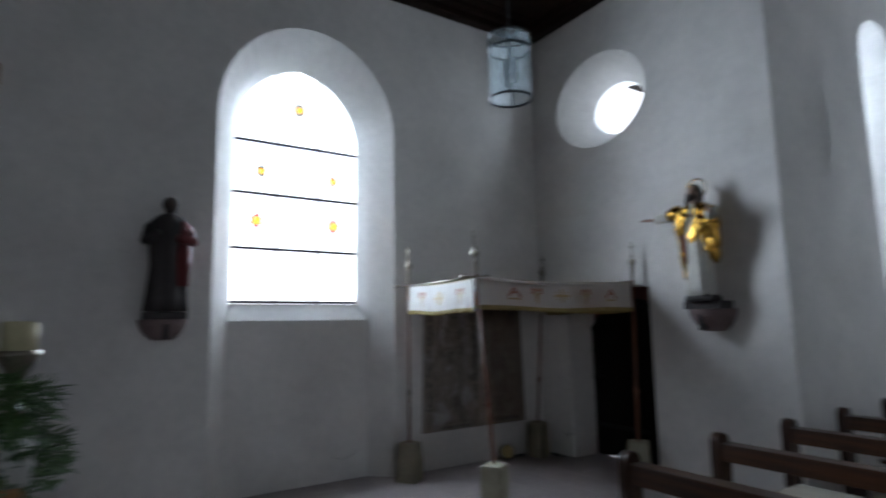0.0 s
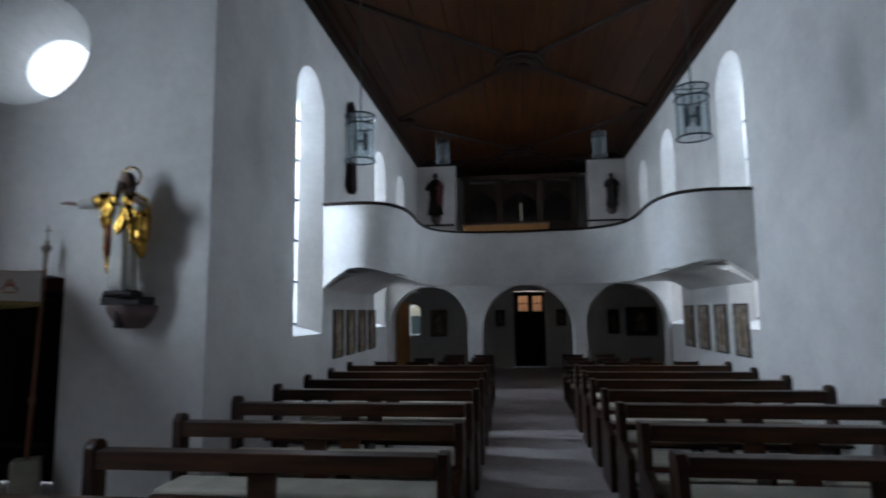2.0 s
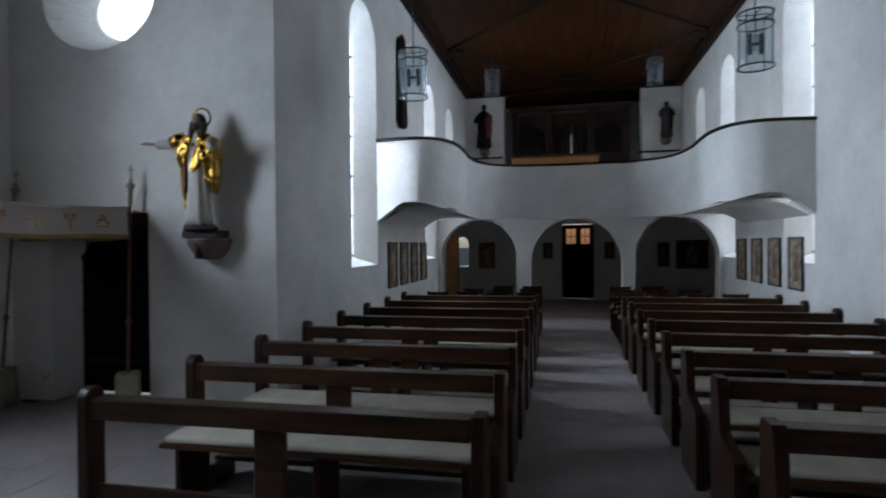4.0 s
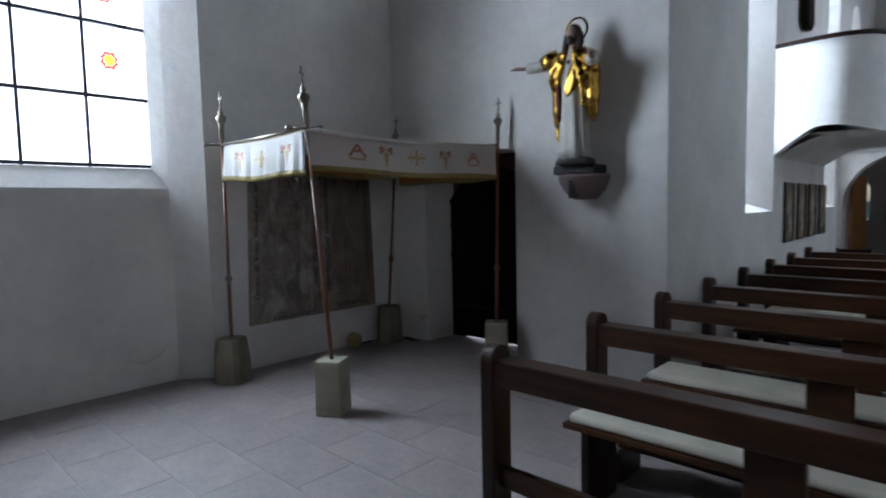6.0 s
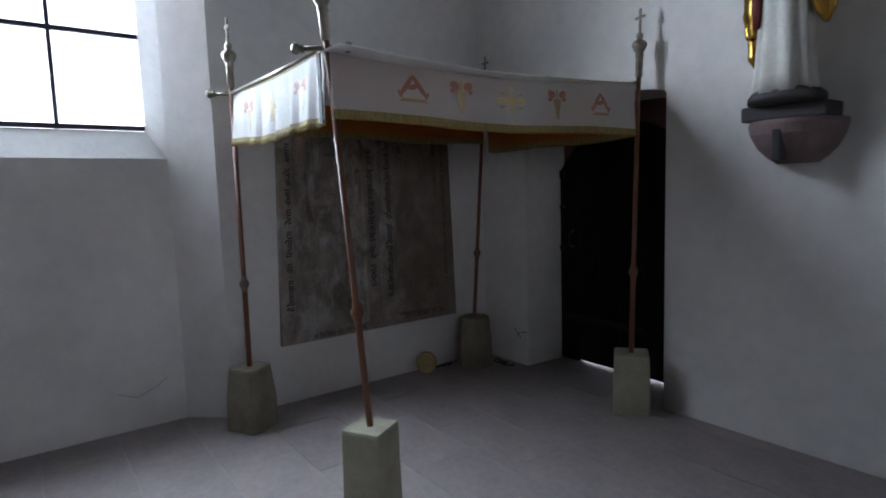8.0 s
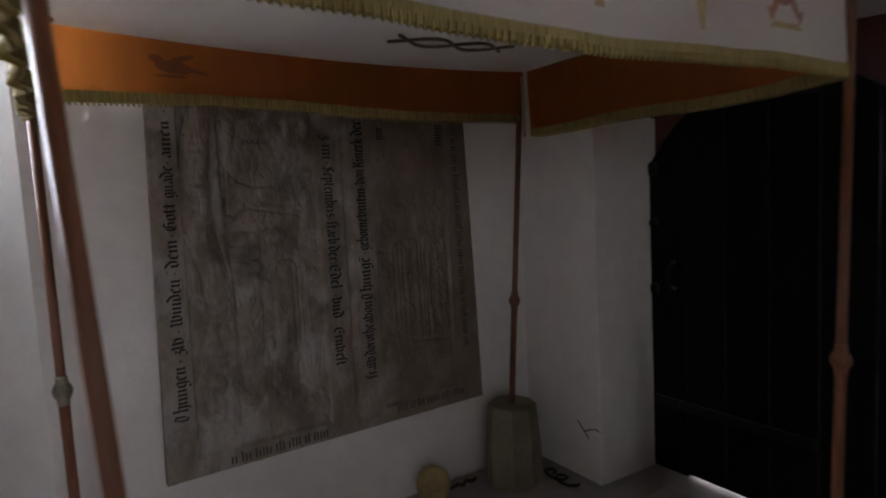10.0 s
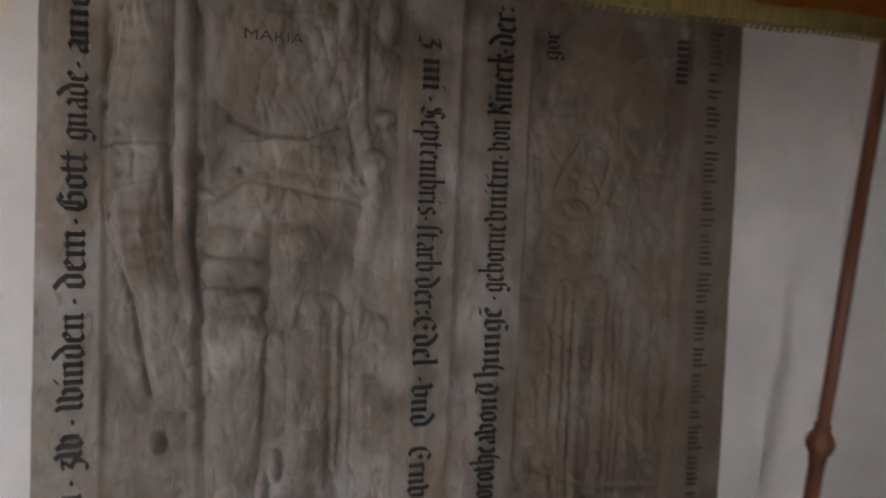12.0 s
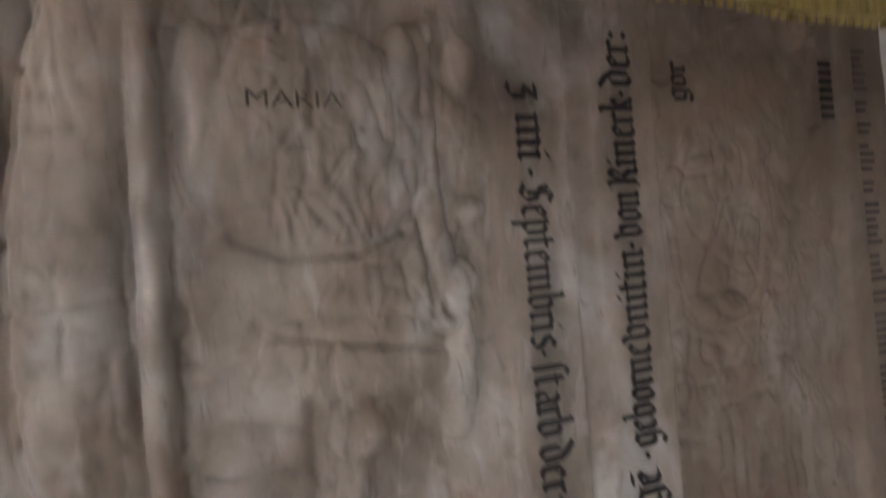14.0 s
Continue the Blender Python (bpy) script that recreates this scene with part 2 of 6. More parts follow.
M_PICTURE = material("gilt_painting", (0.30, 0.20, 0.10), 0.55, vary=0.3, scale=7, fine=30, second=(0.07, 0.045, 0.03), bump=0.1)
M_PICTURE_W = material("pale_painting", (0.50, 0.42, 0.33), 0.55, vary=0.3, scale=9, fine=30, second=(0.12, 0.05, 0.03), bump=0.1)
M_FRAME = material("black_frame", (0.018, 0.014, 0.012), 0.45, vary=0.2)
M_OAK = material("oak_door_wood", (0.42, 0.19, 0.055), 0.42, vary=0.2, scale=2.5, fine=30, bump=0.15, dist=0.003, stretch=(6, 6, 0.6))
M_ORGAN = material("organ_case_wood", (0.075, 0.035, 0.018), 0.5, vary=0.25, scale=3, fine=30, stretch=(5, 5, 0.6))
M_PIPE = material("organ_pipe_tin", (0.12, 0.11, 0.10), 0.45, 0.7, vary=0.2)
M_WAX = material("candle_wax", (0.66, 0.58, 0.36), 0.6, vary=0.06, scale=6)
M_LEAF = material("leaf", (0.05, 0.11, 0.03), 0.5, vary=0.3, scale=12, bump=0.2, dist=0.003, second=(0.10, 0.18, 0.05))
M_LANTERN = material("lantern_metal", (0.10, 0.11, 0.12), 0.45, 0.7, vary=0.15, bump=0.05, dist=0.001)
M_CABLE = material("black_rubber", (0.012, 0.012, 0.013), 0.6, vary=0.2)
M_PALE_WOOD = material("cut_wood", (0.42, 0.30, 0.13), 0.7, vary=0.2, scale=9, fine=50)
M_GROUND = material("grass_ground", (0.10, 0.13, 0.06), 0.95, vary=0.3, scale=0.6, fine=9)


# ---- mesh helpers ----
def obj(name, bm, mats, parent=None, label="", smooth=False):
    me = bpy.data.meshes.new(name)
    bmesh.ops.recalc_face_normals(bm, faces=bm.faces)
    for f in bm.faces:
        f.smooth = smooth
    bm.to_mesh(me)
    bm.free()
    for m in mats if isinstance(mats, (list, tuple)) else [mats]:
        me.materials.append(m)
    ob = new(name, me)
    if parent:
        ob.parent = parent
    if label:
        ob["label"] = label
    return ob


def part(name, bm, mat, parent, label="", smooth=False):
    return obj(name, bm, mat, parent, label, smooth)


def empty(name, x=0, y=0, z=0, rz=0):
    ob = new(name)
    ob.empty_display_size = 0.1
    ob.matrix_basis = pose(x, y, z, 0, 0, rz)
    return ob


def add_box(bm, x0, x1, y0, y1, z0, z1, bevel=0.0, mi=0):
    r = bmesh.ops.create_cube(bm, size=1, matrix=Matrix.Translation(((x0 + x1) / 2, (y0 + y1) / 2, (z0 + z1) / 2))
                              @ Matrix.Diagonal((x1 - x0, y1 - y0, z1 - z0, 1)))
    fs = {f for v in r["verts"] for f in v.link_faces}
    for f in fs:
        f.material_index = mi
    if bevel:
        es = list({e for v in r["verts"] for e in v.link_edges})
        bmesh.ops.bevel(bm, geom=es, offset=bevel, segments=2, affect="EDGES", profile=0.6)
    return bm


def box(x0, x1, y0, y1, z0, z1, bevel=0.0):
    return add_box(bmesh.new(), x0, x1, y0, y1, z0, z1, bevel)


def add_loft(bm, rings, closed=True, cap0=False, cap1=False, mi=0):
    vs = [[bm.verts.new(p) for p in ring] for ring in rings]
    n = len(vs[0])
    for a, b in zip(vs, vs[1:]):
        for i in range(n if closed else n - 1):
            j = (i + 1) % n
            bm.faces.new((a[i], a[j], b[j], b[i])).material_index = mi
    if cap0:
        bm.faces.new(vs[0]).material_index = mi
    if cap1:
        bm.faces.new(vs[-1]).material_index = mi
    return bm


def add_turned(bm, profile, segs=20, at=(0, 0, 0), mi=0, turn=None):
    """A body of revolution about z; profile is (radius, height)."""
    rings = []
    for r, z in profile:
        ring = []
        for i in range(segs):
            p = Vector((r * math.cos(2 * math.pi * i / segs), r * math.sin(2 * math.pi * i / segs), z))
            ring.append((turn @ p if turn else p) + Vector(at))
        rings.append(ring)
    return add_loft(bm, rings, True, True, True, mi)


def add_tube(bm, pts, radii, segs=10, mi=0, flat=1.0):
    """A round tube through pts; radii one number or one a point."""
    pts = [Vector(p) for p in pts]
    radii = radii if isinstance(radii, (list, tuple)) else [radii] * len(pts)
    rings, ref = [], None
    for i, p in enumerate(pts):
        d = (pts[min(i + 1, len(pts) - 1)] - pts[max(i - 1, 0)]).normalized()
        if ref is None:
            ref = Vector((0, 0, 1)) if abs(d.z) < 0.9 else Vector((1, 0, 0))
        a = d.cross(ref).normalized()
        b = d.cross(a).normalized()
        ref = -b if b.dot(ref) < 0 else b
        ref = a.cross(d)
        rings.append([p + radii[i] * (math.cos(t) * a + flat * math.sin(t) * b) for t in (2 * math.pi * k / segs for k in range(segs))])
    return add_loft(bm, rings, True, True, True, mi)


def arch(u0, u1, z0, z1, n=20, rise=None):
    """The outline of a round-headed opening, in (u, z)."""
    r = (u1 - u0) / 2
    rise = r if rise is None else rise
    pts = [(u0, z0), (u1, z0)]
    return pts + [((u0 + u1) / 2 + r * math.cos(math.pi * i / n), z1 - rise + rise * math.sin(math.pi * i / n)) for i in range(n + 1)]


def pointed(u0, u1, z0, z1, n=20):
    """The outline of an opening with a slightly pointed head, in (u, z)."""
    r, c = (u1 - u0) / 2, (u0 + u1) / 2
    h = r * 1.16
    R = (r * r + h * h) / (2 * r)
    top = math.asin(h / R)
    side_pts = [(c - r + R - R * math.cos(top * i / (n // 2)), z1 - h + R * math.sin(top * i / (n // 2))) for i in range(n // 2 + 1)]
    return [(u0, z0), (u1, z0)] + [(2 * c - u, z) for u, z in side_pts] + list(reversed(side_pts[:-1]))


def oval(cu, cz, a, b, n=36):
    return [(cu + a * math.cos(2 * math.pi * i / n), cz + b * math.sin(2 * math.pi * i / n)) for i in range(n)]


def rect(u0, u1, z0, z1):
    return [(u0, z0), (u1, z0), (u1, z1), (u0, z1)]


def wall(name, place, outline, holes, thick, mat=M_PLASTER, extra=()):
    """A wall; place(u, z, d) gives the point at depth d behind its face. holes: lists of (depth, outline), from the face to the back."""
    bm = bmesh.new()

    def loop(pts, d):
        vs = [bm.verts.new(place(u, z, d)) for u, z in pts]
        return vs, [bm.edges.new((vs[i], vs[(i + 1) % len(vs)])) for i in range(len(vs))]

    faces = []
    for d, k in ((0, 0), (thick, -1)):
        v, e = loop(outline, d)
        es = list(e)
        for h in holes:
            es += loop(h[k][1], d)[1]
        bmesh.ops.triangle_fill(bm, use_beauty=True, use_dissolve=False, edges=es)
    for h in holes:
        add_loft(bm, [[place(u, z, d) for u, z in pts] for d, pts in h])
    add_loft(bm, [[place(u, z, d) for u, z in outline] for d in (0, thick)])
    for quad in extra:
        bm.faces.new([bm.verts.new(p) for p in quad])
    bmesh.ops.remove_doubles(bm, verts=bm.verts, dist=0.0005)
    return tagged(obj(name, bm, mat), kind="structure")


def text_mesh(name, body, length, height, m, mat, parent, thick=0.0015, strokes=((0.0, 0.0),)):
    """Letters laid along +x of m, stretched to a length and cap height."""
    c = bpy.data.curves.new(name, "FONT")
    c.body, c.size, c.extrude, c.resolution_u, c.offset = body, 1.0, 0.0, 2, 0.0
    tmp = new("text_source", c)
    bpy.context.view_layer.update()
    me = bpy.data.meshes.new_from_object(tmp.evaluated_get(bpy.context.evaluated_depsgraph_get()))
    bpy.data.objects.remove(tmp)
    xs = [v.co.x for v in me.vertices]
    x0, x1 = min(xs), max(xs)
    k, h = length / (x1 - x0), height / 0.72
    bm = bmesh.new()
    for shift, lift in strokes:
        old = set(bm.verts)
        bm.from_mesh(me)
        for v in bm.verts:
            if v not in old:
                v.co = m @ Vector(((v.co.x - x0) * k + shift, v.co.y * h, lift))
    n = (m.to_3x3() @ Vector((0, 0, 1))) * thick
    r = bmesh.ops.extrude_face_region(bm, geom=bm.faces[:])
    bmesh.ops.translate(bm, vec=n, verts=[v for v in r["geom"] if isinstance(v, bmesh.types.BMVert)])
    return part(name, bm, mat, parent)


# ---- the bright overcast sky seen through the windows ----
M_OVERCAST = bpy.data.materials.new("overcast_sky")
M_OVERCAST.use_nodes = True
ont = M_OVERCAST.node_tree
ont.nodes.remove(ont.nodes["Principled BSDF"])
oem = ont.nodes.new("ShaderNodeEmission")
oem.inputs[0].default_value, oem.inputs[1].default_value = (0.93, 0.97, 1.0, 1), 3.0
ont.links.new(oem.outputs[0], ont.nodes["Material Output"].inputs[0])
for bx in (-11.0, 13.0):
    tagged(obj("backdrop", box(bx, bx + 0.05, -10, 26, -0.34, 18), M_OVERCAST), kind="structure")

# ---- structure ----
WX, SY, NL, NR = -5.36, 5.34, -2.08, 4.14      # window wall, statue wall, nave walls
CZ, NZ = 5.86, 6.30                            # ceilings

ground = tagged(obj("ground", box(-400, 400, -400, 400, -0.6, -0.35), M_GROUND), kind="structure")
floor = tagged(obj("floor", box(-6.4, 8.4, -8.4, 20.5, -0.3, -0.003), M_JOINT), kind="structure")

# transept wall with the tall window in a niche that goes down to the floor
front, mid = arch(1.06, 3.07, -0.05, 5.02, 20, 1.10), pointed(1.25, 2.83, -0.05, 4.78)
mid_up, back = pointed(1.25, 2.83, 1.75, 4.78), pointed(1.30, 2.73, 1.93, 4.64)


def on_window_wall(u, z, d):
    return (WX - d, u, z)


niche_bm_extra = [[(WX - 0.22, 1.25, -0.05), (WX - 0.22, 2.83, -0.05), (WX - 0.22, 2.83, 1.75), (WX - 0.22, 1.25, 1.75)]]
wall("wall_window", on_window_wall, rect(-8.0, 5.9, -0.3, 6.6),
     [[(0, front), (0.22, mid), (0.2201, mid_up), (0.33, back), (0.40, back), (0.7, pointed(0.95, 3.08, 1.75, 4.95))]], 0.7, extra=niche_bm_extra)


def on_statue_wall(u, z, d):
    return (u, SY + d, z)


door_hole = arch(-4.82, -3.57, -0.05, 2.12, 12, 0.06)
wall("wall_statue", on_statue_wall, rect(-6.06, NL, -0.3, 6.6),
     [[(0, oval(-4.17, 4.47, 0.72, 0.60)), (0.08, oval(-4.17, 4.465, 0.66, 0.545)), (0.42, oval(-4.17, 4.45, 0.40, 0.33)), (0.62, oval(-4.17, 4.45, 0.40, 0.33))],
      [(0, door_hole), (0.36, arch(-4.80, -3.59, -0.05, 2.11, 12, 0.06)), (0.62, arch(-4.80, -3.59, -0.05, 2.11, 12, 0.06))]], 0.62)


def splayed(u0, u1, z0, z1):
    return [(0, arch(u0, u1, z0, z1)), (0.34, arch(u0 + 0.16, u1 - 0.16, z0 + 0.12, z1 - 0.16)), (0.62, arch(u0 + 0.16, u1 - 0.16, z0 + 0.12, z1 - 0.16))]


LEFT_WINDOWS = [(7.47, 8.60, 1.40, 5.30), (11.8, 12.85, 1.40, 5.25), (14.1, 15.1, 1.40, 5.25)]
RIGHT_WINDOWS = [(8.62, 9.70, 1.40, 5.62), (12.2, 13.2, 1.40, 5.55), (14.55, 15.45, 1.40, 5.5)]
wall("wall_nave_left", lambda u, z, d: (NL - d, u, z), rect(SY + 0.621, 13.6, -0.3, 6.6), [splayed(*w) for w in LEFT_WINDOWS[:2]], 0.62)
wall("wall_gallery_left", lambda u, z, d: (NL - d, u, z), rect(13.601, 17.8, 2.3, 6.6), [splayed(14.1, 15.1, 2.6, 5.25)], 0.62)
wall("wall_nave_right", lambda u, z, d: (NR + d, u, z), rect(SY + 0.621, 13.6, -0.3, 6.6), [splayed(*w) for w in RIGHT_WINDOWS[:2]], 0.62)
wall("wall_gallery_right", lambda u, z, d: (NR + d, u, z), rect(13.601, 17.8, 2.3, 6.6), [splayed(14.55, 15.45, 2.6, 5.5)], 0.62)
wall("wall_transept_right_end", lambda u, z, d: (u, SY + d, z), rect(NR, 8.1, -0.3, 6.6), [], 0.62)
right_hole = arch(-0.72, 0.72, 1.93, 4.64)
wall("wall_transept_right", lambda u, z, d: (7.5 + d, u, z), rect(-8.0, SY - 0.002, -0.3, 6.6),
     [[(0, arch(-1.0, 1.0, 1.75, 5.02)), (0.33, right_hole), (0.5, right_hole)]], 0.5)
wall("wall_chancel", lambda u, z, d: (u, -7.5 - d, z), rect(WX, 7.5, -0.3, 6.6), [], 0.5)
# arcade that carries the gallery, with three round arches
wall("wall_arcade", lambda u, z, d: (u, 13.0 + d, z), rect(NL, NR, -0.3, 2.50),
     [[(0, arch(a, b, -0.05, 2.29)), (0.45, arch(a, b, -0.05, 2.29))] for a, b in ((-2.0, -0.24), (0.07, 2.09), (2.34, 4.06))], 0.45)
wall("wall_back", lambda u, z, d: (u, 18.0 + d, z), rect(-3.6, 5.7, -0.3, 2.6),
     [[(0, rect(0.78, 1.74, -0.05, 2.32)), (0.5, rect(0.78, 1.74, -0.05, 2.32))],
      [(0, arch(-2.55, -2.15, 1.0, 1.95)), (0.5, arch(-2.55, -2.15, 1.0, 1.95))]], 0.5)
wall("wall_back_room_left", lambda u, z, d: (-3.6 - d, u, z), rect(13.6, 18.5, -0.3, 2.6), [], 0.3)
wall("wall_back_room_right", lambda u, z, d: (5.7 + d, u, z), rect(13.6, 18.5, -0.3, 2.6), [], 0.3)
wall("wall_organ_left", lambda u, z, d: (u, 17.2 + d, z), rect(NL, -0.91, 2.5, 6.6), [], 0.4)
wall("wall_organ_right", lambda u, z, d: (u, 17.2 + d, z), rect(3.06, NR, 2.5, 6.6), [], 0.4)
wall("wall_organ_back", lambda u, z, d: (u, 19.4 + d, z), rect(-1.6, 3.8, 2.5, 6.6), [], 0.3)
tagged(obj("wall_organ_side_left", box(-1.5, -1.2, 17.6, 19.4, 2.5, 6.6), M_PLASTER), kind="structure")
tagged(obj("wall_organ_side_right", box(3.4, 3.7, 17.6, 19.4, 2.5, 6.6), M_PLASTER), kind="structure")
tagged(obj("back_room_fill_left", box(-3.9, NL - 0.63, 13.3, 13.598, -0.3, 2.6), M_PLASTER), kind="structure")
tagged(obj("back_room_fill_right", box(NR + 0.63, 6.0, 13.3, 13.598, -0.3, 2.6), M_PLASTER), kind="structure")

# wooden ceilings: boards, raised diagonal ribs, rosettes, cornice
bm = add_box(bmesh.new(), -6.1, 8.1, -8.1, SY + 0.62, CZ, CZ + 0.3)
for x0, x1, y0, y1 in ((WX, 7.5, SY - 0.16, SY), (WX, WX + 0.16, -7.5, SY - 0.16)):
    add_box(bm, x0, x1, y0, y1, CZ - 0.16, CZ + 0.01, 0.02)
add_box(bm, WX + 0.162, 7.5, SY - 0.26, SY - 0.162, CZ - 0.08, CZ + 0.01, 0.02)
add_box(bm, WX + 0.162, WX + 0.26, -7.5, SY - 0.264, CZ - 0.08, CZ + 0.01, 0.02)
for k in range(20):
    add_box(bm, -5.0 + k * 0.6, -4.97 + k * 0.6, -7.4, SY - 0.3, CZ - 0.015, CZ + 0.01)
tagged(obj("ceiling_transept", bm, M_DARK_WOOD), "dark stained wooden board ceiling with a moulded cornice", kind="structure")

bm = bmesh.new()
n_boards = 26
for k in range(n_boards):
    a = NL + (NR - NL) * k / n_boards
    add_box(bm, a + 0.003, a + (NR - NL) / n_boards - 0.003, SY + 0.62, 19.7, NZ - 0.012 * (k % 2), NZ + 0.3, mi=0)
for y0 in (4.6, 10.4, 16.2):
    for sx in (-1, 1):
        for sy in (-1, 1):
            a, b = Vector((1.03, y0, NZ)), Vector((1.03 + sx * 3.0, y0 + sy * 2.9, NZ))
            d = (b - a).normalized()
            n = Vector((-d.y, d.x, 0)) * 0.055
            if y0 + sy * 2.9 < SY + 0.6:
                continue
            add_loft(bm, [[p + n + Vector((0, 0, -0.012)), p + n * 0.7 + Vector((0, 0, -0.06)), p - n * 0.7 + Vector((0, 0, -0.06)), p - n + Vector((0, 0, -0.012))] for p in (a, b)],
                     True, True, True, 1)
    if y0 > 6:
        for r, h in ((0.42, 0.075), (0.30, 0.11), (0.14, 0.16)):
            add_turned(bm, [(r, NZ - h), (r * 1.05, NZ - h + 0.02), (r * 1.05, NZ)], 8, (1.03, y0, 0), 1)
for y0 in (7.5, 13.3):
    for sx in (-1, 1):
        add_turned(bm, [(0.2, NZ - 0.09), (0.24, NZ - 0.06), (0.24, NZ)], 8, (1.03 + sx * 2.72, y0, 0), 1)
for x0, x1 in ((NL, NL + 0.14), (NR - 0.14, NR)):
    add_box(bm, x0, x1, SY + 0.62, 17.19, NZ - 0.15, NZ + 0.01, 0.02, 1)
for x0, x1 in ((NL + 0.142, NL + 0.26), (NR - 0.26, NR - 0.142)):
    add_box(bm, x0, x1, SY + 0.62, 17.19, NZ - 0.09, NZ + 0.01, 0.02, 1)
add_box(bm, NL, NR, 17.0, 17.19, NZ - 0.15, NZ - 0.002, 0.02, 1)
tagged(obj("ceiling_nave", bm, [M_CEILING, M_DARK_WOOD]), "dark brown wooden board ceiling with diagonal ribs and rosettes", kind="structure")
# unseen sheet added above the ceilings to keep sky light out
tagged(obj("roof_cover", box(-7, 9, -9, 21, 6.62, 6.8), M_DARK_WOOD), kind="structure")
tagged(obj("step_beam", box(NL, NR, SY + 0.6, SY + 0.622, CZ, 6.6), M_PLASTER), kind="structure")

# gallery: deck, curved parapet with a dark cap
half = [(-3.11, 8.60), (-2.75, 8.56), (-2.40, 8.58), (-2.12, 8.78), (-1.97, 9.25), (-1.95, 9.9), (-1.97, 10.6), (-1.90, 11.3), (-1.65, 11.8), (-1.2, 12.08), (-0.6, 12.16), (0, 12.18)]
ctrl = [Vector((1.03 + a, b, 0)) for a, b in half] + [Vector((1.03 - a, b - 0.05, 0)) for a, b in reversed(half[:-1])]
line = []
for i in range(len(ctrl) - 1):
    p0, p1, p2, p3 = ctrl[max(i - 1, 0)], ctrl[i], ctrl[i + 1], ctrl[min(i + 2, len(ctrl) - 1)]
    for s in range(6):
        t = s / 6
        line.append(0.5 * (2 * p1 + (p2 - p0) * t + (2 * p0 - 5 * p1 + 4 * p2 - p3) * t * t + (3 * p1 - p0 - 3 * p2 + p3) * t ** 3))
line.append(ctrl[-1])
line[0].x, line[-1].x = NL, NR


def side(i):
    d = (line[min(i + 1, len(line) - 1)] - line[max(i - 1, 0)]).normalized()
    return Vector((-d.y, d.x, 0))


def foot(p):
    """The parapet's lower edge, arched under the two wings."""
    w = abs(p.x - 1.03)
    return 2.24 + (0.14 * math.sin(math.pi * min(max((3.11 - w) / 1.15, 0), 1)) - 0.16 * max(0, (w - 2.7) / 0.41)) * (1 if p.y < 9.3 else 0)


bm = bmesh.new()
add_loft(bm, [[p + Vector((0, 0, foot(p))), p + Vector((0, 0, 3.34)), p + side(i) * 0.14 + Vector((0, 0, 3.34)), p + side(i) * 0.14 + Vector((0, 0, foot(p)))]
              for i, p in enumerate(line)], True, True, True)
gallery = tagged(obj("gallery_parapet", bm, M_PLASTER, smooth=False), "white plastered gallery parapet swinging out in two wings", "gallery", kind="structure")
bm = bmesh.new()
add_loft(bm, [[p - side(i) * 0.03 + Vector((0, 0, 3.342)), p - side(i) * 0.03 + Vector((0, 0, 3.385)), p + side(i) * 0.17 + Vector((0, 0, 3.385)), p + side(i) * 0.17 + Vector((0, 0, 3.342))]
              for i, p in enumerate(line)], True, True, True)
part("cap_rail", bm, M_DARK_WOOD, gallery, "dark brown wooden cap rail")
bm = bmesh.new()
top, low = [], []
for i, p in enumerate(line):
    q = p + side(i) * 0.05
    top.append(bm.verts.new((q.x, q.y, 2.46)))
    low.append(bm.verts.new((q.x, q.y, 2.30)))
bt = [bm.verts.new((NL, 13.0, z)) for z in (2.46, 2.30)]
br = [bm.verts.new((NR, 13.0, z)) for z in (2.46, 2.30)]
mid_b = len(line) // 2
for vs, a, b in ((top, bt[0], br[0]), (low, bt[1], br[1])):
    es = [bm.edges.new((vs[i], vs[i + 1])) for i in range(len(vs) - 1)] + [bm.edges.new((vs[-1], b)), bm.edges.new((b, a)), bm.edges.new((a, vs[0]))]
    bmesh.ops.triangle_fill(bm, use_beauty=True, edges=es)
tagged(obj("gallery_deck", bm, M_PLASTER), kind="structure")
for sx, xw in ((1, NL), (-1, NR)):
    # coved underside of each wing
    bm = add_loft(bmesh.new(), [[(xw + sx * 1.16 * i / 14, y, 2.06 + 0.225 * math.sin(math.pi / 2 * min(1, i / 7))) for i in range(15)] for y in (8.74, 9.6, 10.6, 11.7)], False)
    tagged(obj("gallery_cove", bm, M_PLASTER, smooth=True), kind="structure")
tagged(obj("gallery_floor", box(-3.6, 5.7, 13.002, 19.4, 2.505, 2.62), M_PLASTER), kind="structure")


